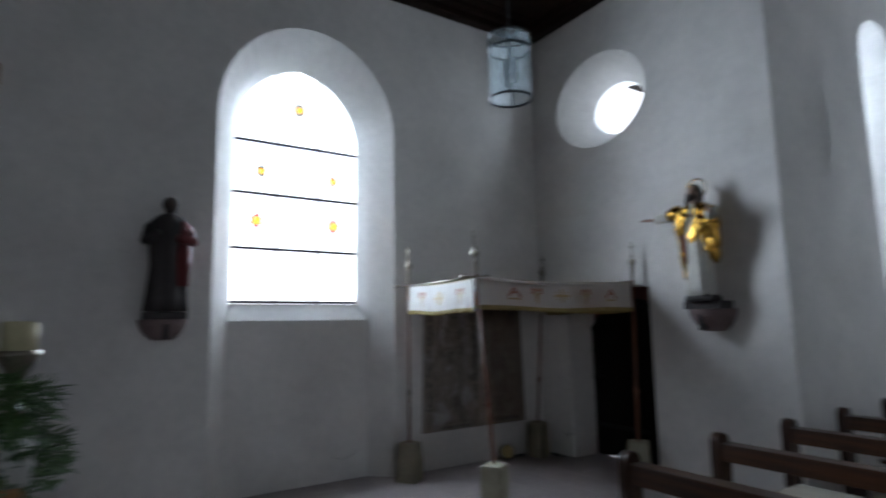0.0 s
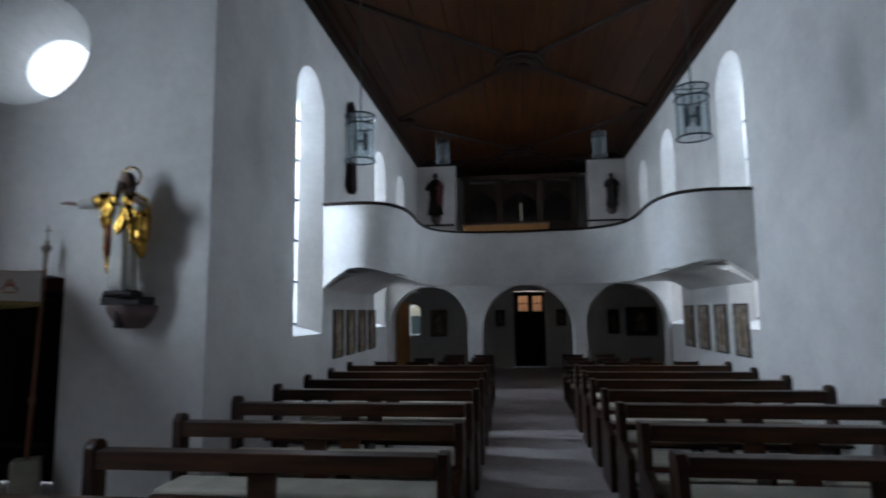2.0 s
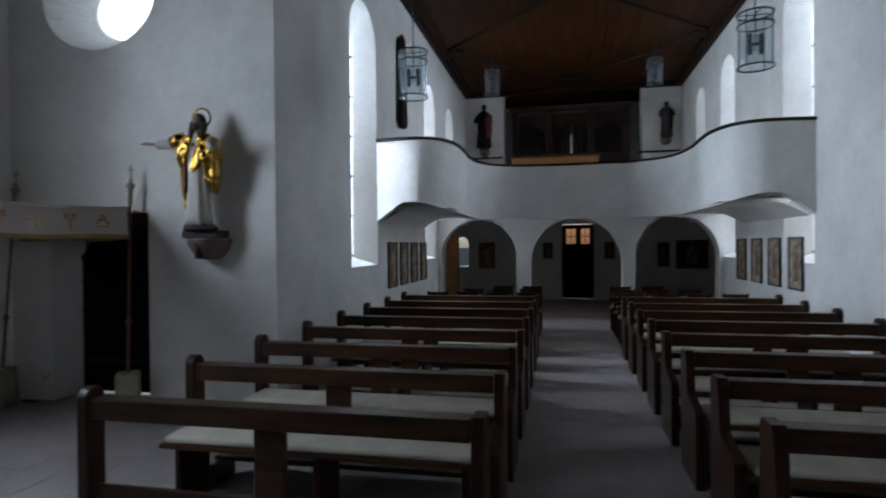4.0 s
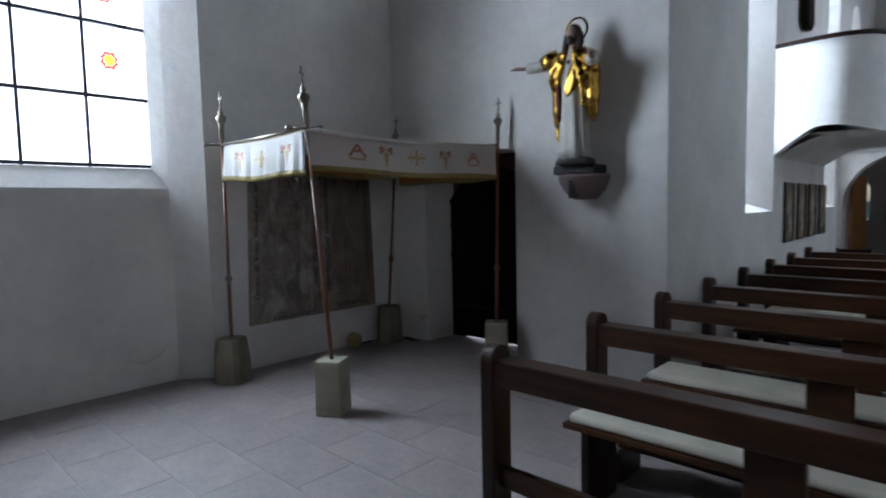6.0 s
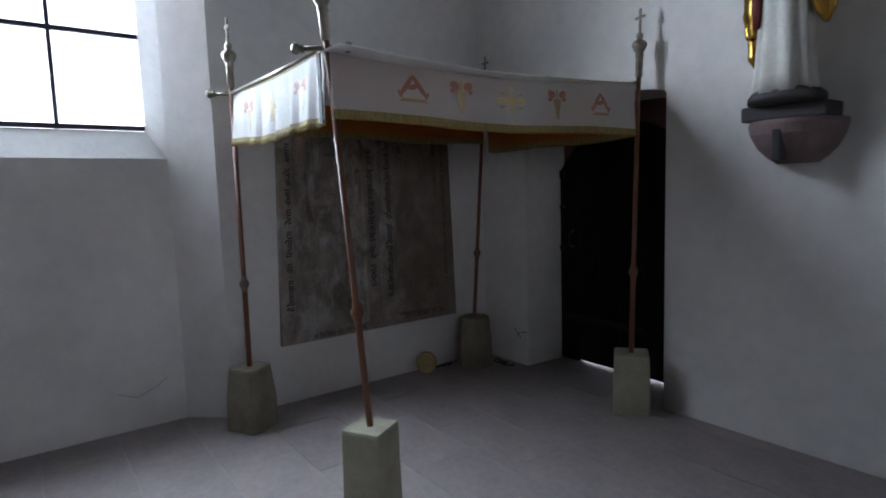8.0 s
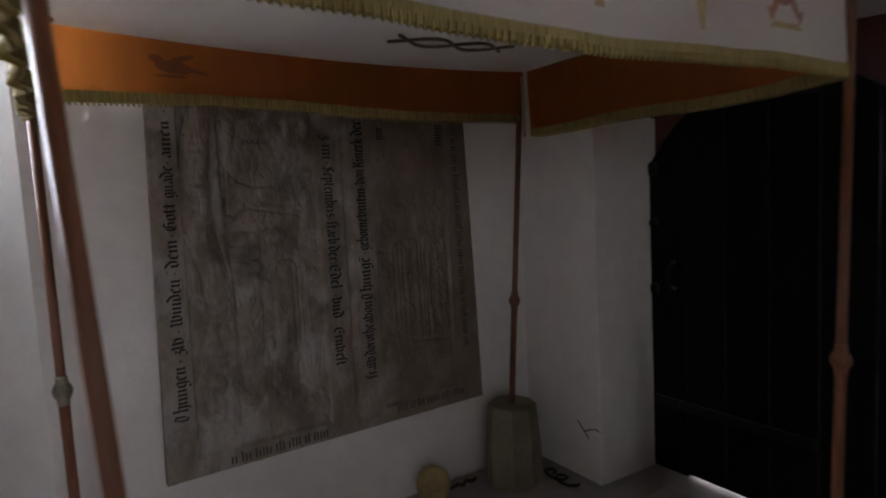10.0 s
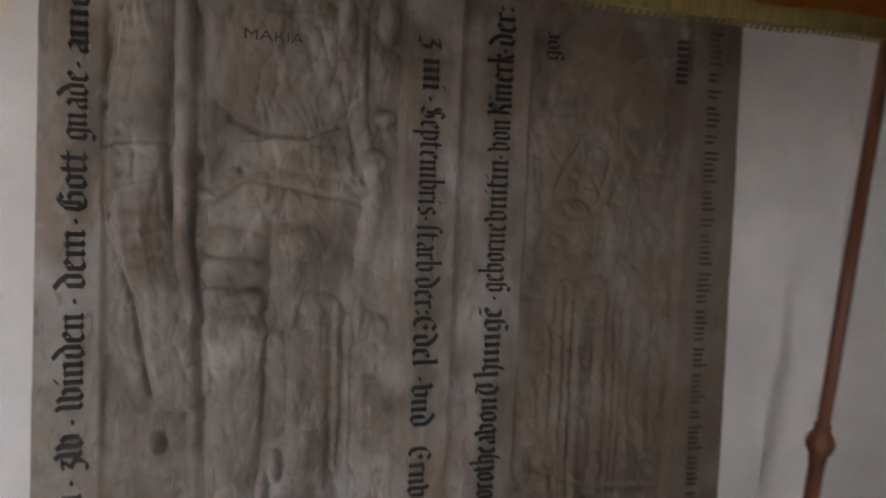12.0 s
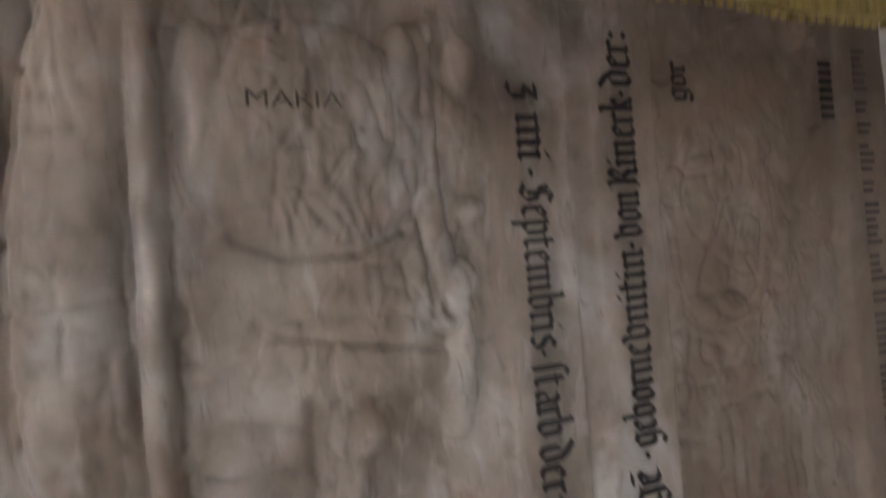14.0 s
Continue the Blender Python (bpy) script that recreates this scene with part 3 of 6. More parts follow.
# ---- windows ----
def glazing(name, place, outline, cols, rows, bar, d, bars=M_LEAD, panes=True):
    """Panes in an outline, with lead and iron bars; place as for a wall."""
    w = tagged(empty(name), kind="structure")
    bm = bmesh.new()
    vs = [bm.verts.new(place(u, z, d)) for u, z in outline]
    bm.faces.new(vs)
    g = part("pane", bm, M_GLASS, w)
    g.visible_shadow = False
    us, zs = [u for u, z in outline], [z for u, z in outline]
    u0, u1, z0, z1 = min(us), max(us), min(zs), max(zs)
    r = (u1 - u0) / 2

    def top_at(u):
        c = (u0 + u1) / 2
        return z1 - r + math.sqrt(max(r * r - (u - c) ** 2, 0))

    def bar_box(a, b, c, e, dd):
        bm = bmesh.new()
        p = [place(u, z, k) for k in (d - dd, d + 0.004) for u, z in ((a, c), (b, c), (b, e), (a, e))]
        v = [bm.verts.new(q) for q in p]
        for f in ((0, 1, 2, 3), (4, 5, 6, 7), (0, 1, 5, 4), (1, 2, 6, 5), (2, 3, 7, 6), (3, 0, 4, 7)):
            bm.faces.new([v[i] for i in f])
        return bm

    for u in cols:
        part("vertical_bar", bar_box(u - bar / 2, u + bar / 2, z0, top_at(u), 0.022), bars, w)
    for z in rows:
        hw = r if z < z1 - r else math.sqrt(max(r * r - (z - z1 + r) ** 2, 0))
        c = (u0 + u1) / 2
        part("cross_bar", bar_box(c - hw, c + hw, z - bar * 0.6, z + bar * 0.6, 0.03), bars, w)
    return w


win = glazing("window_1", on_window_wall, back, (1.777, 2.253), (1.95, 2.53, 3.14, 3.73), 0.024, 0.36)
glazing("window_9", lambda u, z, d: (7.5 + d, u, z), right_hole, (-0.24, 0.24), (1.95, 2.53, 3.14, 3.73), 0.024, 0.36)
glazing("window_2", on_statue_wall, oval(-4.17, 4.45, 0.405, 0.335), (), (), 0.02, 0.45)
for i, (w, sx, x) in enumerate([(w, -1, NL) for w in LEFT_WINDOWS] + [(w, 1, NR) for w in RIGHT_WINDOWS]):
    z0 = 2.72 if w[0] > 14 else w[2] + 0.12
    o = arch(w[0] + 0.16, w[1] - 0.16, z0, w[3] - 0.16)
    glazing("window_%d" % (i + 3), lambda u, z, d, sx=sx, x=x: (x + sx * d, u, z), o, ((w[0] + w[1]) / 2,), [z0 + 0.03 + 0.62 * k for k in range(6)], 0.022, 0.37)


def emblem(y, z, s, red):
    """A small painted-glass device leaded into the tall window."""
    e = empty("glass_emblem", WX - 0.352, y, z)
    bm = bmesh.new()
    n = 18
    ring = [(0, s * (0.8 + 0.3 * math.sin(5 * t) ** 2) * math.cos(t), s * 1.1 * (0.8 + 0.3 * math.cos(3 * t) ** 2) * math.sin(t)) for t in (2 * math.pi * i / n for i in range(n))]
    inner = [(0, a * 0.62, b * 0.62) for _, a, b in ring]
    add_loft(bm, [ring, inner])
    o = part("rim", bm, M_STAIN_R if red else M_EMBR_BROWN, e)
    bm = bmesh.new()
    bm.faces.new([bm.verts.new((0.001, a * 0.95, b * 0.95)) for _, a, b in inner])
    part("device", bm, M_STAIN_Y, e)
    tagged(e, "small yellow and red stained glass emblem in the window", "stained glass", "emblems in the window")


for y, z, s, r in ((2.45, 2.84, 0.075, 1), (1.56, 2.84, 0.075, 1), (1.60, 3.40, 0.06, 0), (2.44, 3.38, 0.06, 1), (2.02, 4.18, 0.07, 0)):
    emblem(y, z, s, r)

# ---- doors ----
door = tagged(empty("door_1", -4.2, SY + 0.40), "heavy nearly black plank door with a segmental head, closed", "door", kind="structure")
pw = 1.216 / 6


def door_head(x):
    """The curve of the door's head."""
    return 1.97 - 0.36 * min(abs(x) / 0.604, 1) ** 2.4


for k in range(6):
    x0 = -0.604 + k * pw
    bm = bmesh.new()
    cuts = [x0 + 0.002 + (pw - 0.004) * i / 6 for i in range(7)]
    add_loft(bm, [[(a, 0, 0.02 if k else 0.004), (a, 0.05, 0.02 if k else 0.004), (a, 0.05, door_head(a)), (a, 0, door_head(a))] for a in cuts], True, True, True)
    part("plank", bm, M_DOOR, door)
for z in (0.35, 1.85):
    part("strap_hinge", box(-0.58, 0.2, -0.008, 0, z, z + 0.05, 0.002), M_IRON, door)
bm = add_tube(bmesh.new(), [(-0.46, -0.002, 1.12), (-0.46, -0.05, 1.10), (-0.46, -0.055, 1.0), (-0.46, -0.002, 0.98)], 0.009)
part("door_handle", bm, M_IRON, door, "black iron door handle", True)
for k, (z0, z1) in enumerate(((1.56, 1.63), (1.30, 1.34), (0.95, 1.0))):
    o = obj("hinge_pin", add_turned(bmesh.new(), [(0.018, z0), (0.022, z0 + 0.01), (0.022, z1 - 0.01), (0.012, z1)], 10, (-4.77, SY + 0.385, 0)), M_IRON)
    tagged(o, "short black iron hinge pin in the plastered door jamb", "hinge", "hinge pins in the jamb")

bd = tagged(empty("door_2", 1.26, 18.1), "dark wooden entrance door with two small lit windows", "door", kind="structure")
bm = add_box(bmesh.new(), -0.48, 0.48, 0, 0.06, 0.02, 1.70)
for a, b, c, d in ((-0.48, -0.34, 1.70, 2.30), (-0.06, 0.10, 1.70, 2.30), (0.36, 0.48, 1.70, 2.30), (-0.34, -0.06, 2.17, 2.30), (0.10, 0.36, 2.17, 2.30)):
    add_box(bm, a, b, 0, 0.06, c, d)
part("leaf", bm, M_DOOR, bd)
for a, b in ((-0.34, -0.06), (0.10, 0.36)):
    p = part("pane", box(a, b, 0.03, 0.034, 1.70, 2.17), glass_material("door_glass", (0.85, 0.6, 0.48), 0.05), bd)
    p.visible_shadow = False
    part("glazing_bar", box((a + b) / 2 - 0.01, (a + b) / 2 + 0.01, 0.02, 0.03, 1.70, 2.17), M_DOOR, bd)
    part("glazing_bar", box(a, b, 0.018, 0.03, 1.925, 1.945), M_DOOR, bd)
od = tagged(empty("door_3", -1.94, 13.5, 0, -9), "honey-coloured oak door standing open in the back room", "door", kind="structure")
part("leaf", box(-0.02, 0.03, 0, 0.8, 0.02, 1.95, 0.004), M_OAK, od)
part("door_handle", add_tube(bmesh.new(), [(0.03, 0.08, 1.0), (0.08, 0.08, 1.0), (0.08, 0.2, 1.0)], 0.01), M_BRASS, od)

bm = bmesh.new()
n = 16
lo = [(-0.604 + 1.212 * i / n, 0.053, 1.90 - 0.30 * abs(-1 + 2 * i / n) ** 2.2) for i in range(n + 1)]
hi = [(p[0], 0.053, 2.12) for p in lo]
add_loft(bm, [lo, hi, [(a, 0.12, c) for a, b, c in hi], [(a, 0.12, c) for a, b, c in lo]], False)
part("spandrel", bm, M_RED_DOOR, door, "dark red painted board over the door leaf")

# ---- altar canopy ----
FEET = dict(a=(-3.77, 3.245, 0.40), b=(-5.13, 3.13, 0.39), c=(-5.15, 5.04, 0.41), d=(-3.70, 5.17, 0.38))
HEADS = dict(a=(-3.87, 3.17, 2.13), b=(-5.13, 3.13, 2.12), c=(-5.15, 5.19, 2.13), d=(-3.69, 5.22, 2.13))
canopy = tagged(empty("processional_canopy", -4.45, 4.1), "white silk canopy embroidered in gold and red on four poles", "canopy")
canopy_inv = Matrix.Translation((4.45, -4.1, 0))


def cpart(name, bm, mat, label="", smooth=True, parent=None):
    bmesh.ops.transform(bm, matrix=canopy_inv, verts=bm.verts)
    return part(name, bm, mat, parent or canopy, label, smooth)


def pole(key):
    f, h = Vector(FEET[key]), Vector(HEADS[key])
    d = (h - f).normalized()
    turn = d.to_track_quat("Z", "Y").to_matrix().to_4x4()
    base = Matrix.Translation(f) @ turn
    L = (h - f).length

    def at(bm):
        bmesh.ops.transform(bm, matrix=base, verts=bm.verts)
        return bm

    p = cpart("pole", at(add_turned(bmesh.new(), [(0.0165, -0.12), (0.0165, 0.5), (0.0145, 0.56), (0.0145, L + 0.03)], 14)), M_POLE, "reddish brown wooden pole")
    cpart("knob", at(add_turned(bmesh.new(), [(0.015, 0.495), (0.019, 0.50), (0.019, 0.515), (0.027, 0.53), (0.031, 0.545), (0.027, 0.56), (0.018, 0.575), (0.018, 0.59), (0.0145, 0.595)], 14)),
          M_BRASS if key in "b" else M_POLE, "", True, p)
    cpart("finial", at(add_turned(bmesh.new(), [(0.014, L + 0.03), (0.022, L + 0.035), (0.022, L + 0.15), (0.027, L + 0.16), (0.022, L + 0.175), (0.03, L + 0.19), (0.043, L + 0.215),
                                                (0.046, L + 0.235), (0.036, L + 0.25), (0.016, L + 0.262), (0.022, L + 0.278), (0.02, L + 0.295), (0.009, L + 0.305), (0.008, L + 0.34)], 16)),
          M_BRASS, "turned brass finial", True, p)
    bm = add_box(bmesh.new(), -0.007, 0.007, -0.006, 0.006, L + 0.33, L + 0.445, 0.002)
    add_box(bm, -0.034, -0.0072, -0.006, 0.006, L + 0.39, L + 0.404, 0.002)
    add_box(bm, 0.0072, 0.034, -0.006, 0.006, L + 0.39, L + 0.404, 0.002)
    for px, pz in ((-0.034, 0.397), (0.034, 0.397), (0, 0.445)):
        add_turned(bm, [(0.004, -0.008), (0.010, 0), (0.004, 0.008)], 10, (px, 0, L + pz))
    cpart("cross", at(bm), M_BRASS, "small brass cross", False, p)


for key in "abcd":
    pole(key)
# brass carrying bars across the two ends, with ball ends
for k0, k1 in (("b", "a"), ("c", "d")):
    p, q = Vector(HEADS[k0]), Vector(HEADS[k1])
    cpart("end_bar", add_tube(bmesh.new(), [p, q], 0.011, 12), M_BRASS, "brass end bar")
for key in ("a", "b"):
    p = Vector(HEADS[key])
    for vec, l in (((-0.62, -0.75, 0.02), 0.10), ((0.72, 0.64, -0.04), 0.06)):
        v = Vector(vec).normalized()
        q = p + v * l
        turn = v.to_track_quat("Z", "Y").to_matrix()
        bm = add_tube(bmesh.new(), [p, q], 0.011, 12)
        add_turned(bm, [(0.012, 0), (0.020, 0.006), (0.020, 0.014), (0.014, 0.018), (0.024, 0.03), (0.026, 0.042), (0.018, 0.056), (0.005, 0.06)], 14, q, 0, turn)
        cpart("bar_end", bm, M_BRASS, "brass socket with a ball end")
CX0, CX1, CY0, CY1, CTOP, CLOW = -5.11, -3.735, 3.15, 5.19, 2.10, 1.825


def edge_point(s, key):
    """Points round the canopy's rim; s from 0 to 1 along one side."""
    A = {"near": ((-3.855, 3.17), (-3.705, 5.19)), "far": ((CX0 - 0.02, 5.18), (CX0 - 0.02, 3.15)), "left": ((CX0, 3.14), (-3.88, 3.16)), "right": ((-3.71, 5.20), (CX0, 5.20))}[key]
    return Vector((A[0][0] + (A[1][0] - A[0][0]) * s, A[0][1] + (A[1][1] - A[0][1]) * s, 0))


def valance(key, folds, amp, seed):
    """One hanging side: silk outside, lining inside, fringe along the hem."""
    a, b = edge_point(0, key), edge_point(1, key)
    n = Vector(((b - a).y, -(b - a).x, 0)).normalized()
    N = 60

    def at(i, t, off):
        s = i / N
        p = edge_point(s, key)
        sag = 0.024 * 4 * s * (1 - s)
        ripple = amp * t * (math.sin(folds * 6.283 * s + seed) + 0.5 * math.sin(folds * 11.1 * s + 2 * seed)) + 0.012 * t
        hem = CLOW + (0.022 * (1 - s) if key == "near" else 0.058 + 0.022 * s if key == "far" else 0.0)
        z = CTOP + 0.02 - sag * (1 - (1.0 if key == "far" else 0.5) * t) - (CTOP + 0.02 - hem) * t + 0.008 * math.sin(9 * s + seed) * t
        return p + n * (ripple + off) + Vector((0, 0, z))

    rows = [0, 0.25, 0.5, 0.75, 1.0]
    v = cpart("valance", add_loft(bmesh.new(), [[at(i, t, 0.004) for i in range(N + 1)] for t in rows], False), M_SILK, "white silk side hanging")
    cpart("lining", add_loft(bmesh.new(), [[at(i, t, -0.004) for i in range(N + 1)] for t in rows], False), M_SILK if key == "left" else M_LINING, "white silk lining" if key == "left" else "orange satin lining", True, v)
    bm = bmesh.new()
    add_loft(bm, [[at(i, 1, 0.008) + Vector((0, 0, z)) for i in range(N + 1)] for z in (0.012, -0.026)], False)
    add_loft(bm, [[at(i, 1, -0.008) + Vector((0, 0, z)) for i in range(N + 1)] for z in (0.012, -0.026)], False)
    add_loft(bm, [[at(i, 1, o) + Vector((0, 0, -0.026)) for i in range(N + 1)] for o in (-0.008, 0.008)], False)
    for i in range(N * 2):
        p = at(i / 2, 1, 0.0085) + Vector((0, 0, -0.01))
        add_tube(bm, [p, p + Vector((0, 0, -0.024))], [0.003, 0.0045], 5)
    cpart("fringe", bm, M_FRINGE, "gold fringe", True, v)
    return v, at, N, n


def motif(v, at, N, n, s, kind, off=0.0055, inside=False, scale=1.0):
    """An embroidered device lying on a hanging."""
    mats = (M_EMBR_SHADE, M_EMBR_SHADE, M_EMBR_SHADE) if inside else (M_EMBR_GOLD, M_EMBR_RED, M_EMBR_BROWN)

    def patch(pts, mat, name):
        bm = bmesh.new()
        vs = []
        for a, b in pts:
            q = at(s * N + (a * scale) / (edge_point(1, v_key[v]) - edge_point(0, v_key[v])).length * N, 0.5 - b * scale / 0.31, (-off if inside else off))
            vs.append(bm.verts.new(q))
        bm.faces.new(vs)
        cpart(name, bm, mat, "", False, v)

    def blob(cx, cz, rx, rz, mat, name, tilt=0.0, n=12):
        patch([(cx + rx * math.cos(t) * math.cos(tilt) - rz * math.sin(t) * math.sin(tilt), cz + rx * math.cos(t) * math.sin(tilt) + rz * math.sin(t) * math.cos(tilt))
               for t in (2 * math.pi * i / n for i in range(n))], mat, name)

    if kind == "cross":
        for a, b, c2, d2 in ((-0.012, 0.012, -0.055, 0.055), (-0.075, -0.0125, -0.012, 0.012), (0.0125, 0.075, -0.012, 0.012)):
            patch([(a, c2), (b, c2), (b, d2), (a, d2)], mats[0], "embroidery")
        for sx in (-1, 1):
            for sz in (-1, 1):
                patch([(sx * 0.02, sz * 0.02), (sx * 0.06, sz * 0.026), (sx * 0.055, sz * 0.038)], mats[0], "embroidery")
    elif kind == "bird":
        blob(0, 0, 0.055, 0.030, mats[0], "embroidery", 0.25, 16)
        blob(0.048, 0.035, 0.022, 0.018, mats[0], "embroidery", 0.6)
        blob(-0.062, -0.012, 0.04, 0.010, mats[0], "embroidery", 0.35)
        blob(-0.02, 0.04, 0.045, 0.013, mats[0], "embroidery", -0.5)
        blob(0.01, -0.04, 0.05, 0.006, mats[0], "embroidery", 0.05)
    elif kind == "grapes":
        patch([(-0.026, 0.02), (0.026, 0.02), (0.015, -0.02), (0.005, -0.075), (-0.005, -0.075), (-0.015, -0.02)], mats[0], "embroidery")
        for sx in (-1, 1):
            blob(sx * 0.03, 0.042, 0.022, 0.017, mats[1], "embroidery", sx * 0.5)
            blob(sx * 0.04, 0.018, 0.012, 0.010, mats[1], "embroidery")
        blob(0, 0.04, 0.005, 0.03, mats[0], "embroidery")
    else:
        for sx in (-1, 1):
            blob(sx * 0.026, 0.015, 0.010, 0.055, mats[1], "embroidery", sx * 0.55)
        blob(0.0, 0.012, 0.022, 0.011, mats[1], "embroidery", 0.3)
        patch([(-0.06, -0.05), (0.06, -0.05), (0.045, -0.036), (-0.045, -0.036)], mats[0] if not inside else mats[0], "embroidery")
        blob(-0.052, -0.02, 0.006, 0.018, mats[1], "embroidery", 0.4)
        blob(0.055, -0.02, 0.006, 0.018, mats[1], "embroidery", -0.4)


v_key = {}
for key, folds, amp, seed in (("near", 5, 0.004, 0.4), ("far", 6, 0.004, 1.7), ("left", 7, 0.010, 0.9), ("right", 5, 0.005, 2.6)):
    v, at, N, n = valance(key, folds, amp, seed)
    v_key[v] = key
    if key == "near":
        for s, k in ((0.205, "lamb"), (0.345, "grapes"), (0.505, "cross"), (0.67, "grapes"), (0.845, "lamb")):
            motif(v, at, N, n, s, k, scale=1.35)
    if key == "left":
        for s, k in ((0.22, "grapes"), (0.5, "cross"), (0.8, "grapes")):
            motif(v, at, N, n, s, k, scale=1.35)
    if key == "far":
        for s, k in ((0.80, "bird"),):
            motif(v, at, N, n, s, k, off=0.0095, inside=True, scale=1.15)
# the sagging top, its emblem on the underside, edge cords
bm = bmesh.new()
G = 18


def roof_z(s, t):
    return CTOP + 0.012 - 0.035 * (1 - (2 * t - 1) ** 2) - 0.03 * 16 * s * (1 - s) * t * (1 - t)


for zo in (0.0, 0.006):
    add_loft(bm, [[(CX0 + (CX1 + 0.02 - CX0) * i / G, CY0 + (CY1 - CY0) * j / G, roof_z(i / G, j / G) + zo) for i in range(G + 1)] for j in range(G + 1)], False)
roof = cpart("canopy_top", bm, M_SILK_TOP, "white silk canopy top")
ecx, ecy = -4.64, 4.42
bm = bmesh.new()
for sgn in (-1, 1):
    pts = []
    for k in range(25):
        t = k / 24
        y = ecy - 0.25 + 0.5 * t
        x = ecx + sgn * 0.055 * math.sin(2.6 * math.pi * (t - 0.5))
        pts.append((x, y, roof_z((x - CX0) / (CX1 - CX0), (y - CY0) / (CY1 - CY0)) - 0.005))
    add_tube(bm, pts, 0.006, 6)
cpart("underside_emblem", bm, M_EMBR_BROWN, "brown embroidered looped cross", True, roof)
for key in ("near", "far", "left", "right"):
    pts = [edge_point(i / 30, key) + Vector((0, 0, CTOP + 0.024 - 0.024 * 4 * (i / 30) * (1 - i / 30))) for i in range(31)]
    cpart("edge_cord", add_tube(bmesh.new(), pts, 0.006, 6), M_CORD if key == "near" else M_FRINGE, "twisted edge cord")
# an added white strip for the bright slit at the far pole, and a corner strap
cpart("corner_tape", box(-5.125, -5.118, 5.165, 5.185, 1.79, 2.09), M_CORD, "white strip standing for the bright slit at the corner", False)
cpart("corner_tape", box(-3.87, -3.84, 3.118, 3.124, 1.80, 2.10), M_DARK_WOOD, "dark leather corner strap", False)

def block(key, w, taper, h, mat, label, rz, chamfer):
    x, y, z = FEET[key]
    bm = bmesh.new()
    rings = []
    for zz, k in ((0, 1.0), (0.01, 1.03), (h * 0.5, 1.0), (h - 0.012, 1 - taper), (h, 1 - taper - 0.04)):
        r = w / 2 * k
        c = chamfer * k
        rings.append([(a, b, zz) for a, b in ((-r + c, -r), (r - c, -r), (r, -r + c), (r, r - c), (r - c, r), (-r + c, r), (-r, r - c), (-r, -r + c))])
    add_loft(bm, rings, True, True, True)
    ob = obj("pole_base", bm, mat)
    ob.matrix_basis = pose(x, y, 0, 0, 0, rz)
    tagged(ob, label, "stone base", "bases of the canopy poles")


block("a", 0.20, 0.015, 0.41, M_BLOCK, "pale greenish cast stone block holding a canopy pole", 30, 0.006)
block("b", 0.25, 0.16, 0.40, M_BLOCK_DARK, "weathered brown stone block with worn corners", 30, 0.035)
block("c", 0.26, 0.12, 0.42, M_BLOCK_DARK, "dark weathered stone block with rounded corners", 25, 0.07)
block("d", 0.225, 0.03, 0.39, M_BLOCK, "grey cast stone block standing before the dark door", 36, 0.012)

# ---- epitaph slab ----
SX, S0, S1, SZ0, SZ1 = -5.347, 3.425, 4.985, 0.425, 2.12
slab = tagged(empty("epitaph_slab", SX, S0, SZ0), "grey-brown carved stone epitaph with two worn figures and black lettering, set in the wall", "epitaph")
nu, nv = 520, 560
U, V = np.meshgrid(np.linspace(S0, S1, nu), np.linspace(SZ0, SZ1, nv))
Hh = np.zeros_like(U)


def smooth_step(x):
    x = np.clip(x, 0, 1)
    return x * x * (3 - 2 * x)


def mound(cy, cz, ry, rz, h, p=0.5):
    global Hh
    d = 1 - ((U - cy) / ry) ** 2 - ((V - cz) / rz) ** 2
    Hh = np.maximum(Hh, h * np.clip(d, 0, 1) ** p)


def capsule(pts, r, h):
    global Hh
    for (a, b), (c, d) in zip(pts, pts[1:]):
        t = np.clip(((U - a) * (c - a) + (V - b) * (d - b)) / ((c - a) ** 2 + (d - b) ** 2), 0, 1)
        e = np.sqrt((U - a - t * (c - a)) ** 2 + (V - b - t * (d - b)) ** 2) / r
        Hh = np.maximum(Hh, h * np.sqrt(np.clip(1 - e * e, 0, 1)))


def groove(pts, r, depth):
    global Hh
    for (a, b), (c, d) in zip(pts, pts[1:]):
        t = np.clip(((U - a) * (c - a) + (V - b) * (d - b)) / ((c - a) ** 2 + (d - b) ** 2), 0, 1)
        e = np.sqrt((U - a - t * (c - a)) ** 2 + (V - b - t * (d - b)) ** 2) / r
        Hh = Hh - depth * np.exp(-e * e)


def inside(y0, y1, z0, z1, soft=0.015):
    return smooth_step((U - y0) / soft) * smooth_step((y1 - U) / soft) * smooth_step((V - z0) / soft) * smooth_step((z1 - V) / soft)


rs = np.random.RandomState(4)


def wobble(k, amp, n=14, stretch=1.0):
    out = np.zeros_like(U)
    for _ in range(n):
        a, ph, f = rs.uniform(0, 6.28), rs.uniform(0, 6.28), k * rs.uniform(0.6, 1.6)
        out += np.sin(f * (math.cos(a) * U + math.sin(a) * V / stretch) + ph)
    return out * amp / math.sqrt(n)


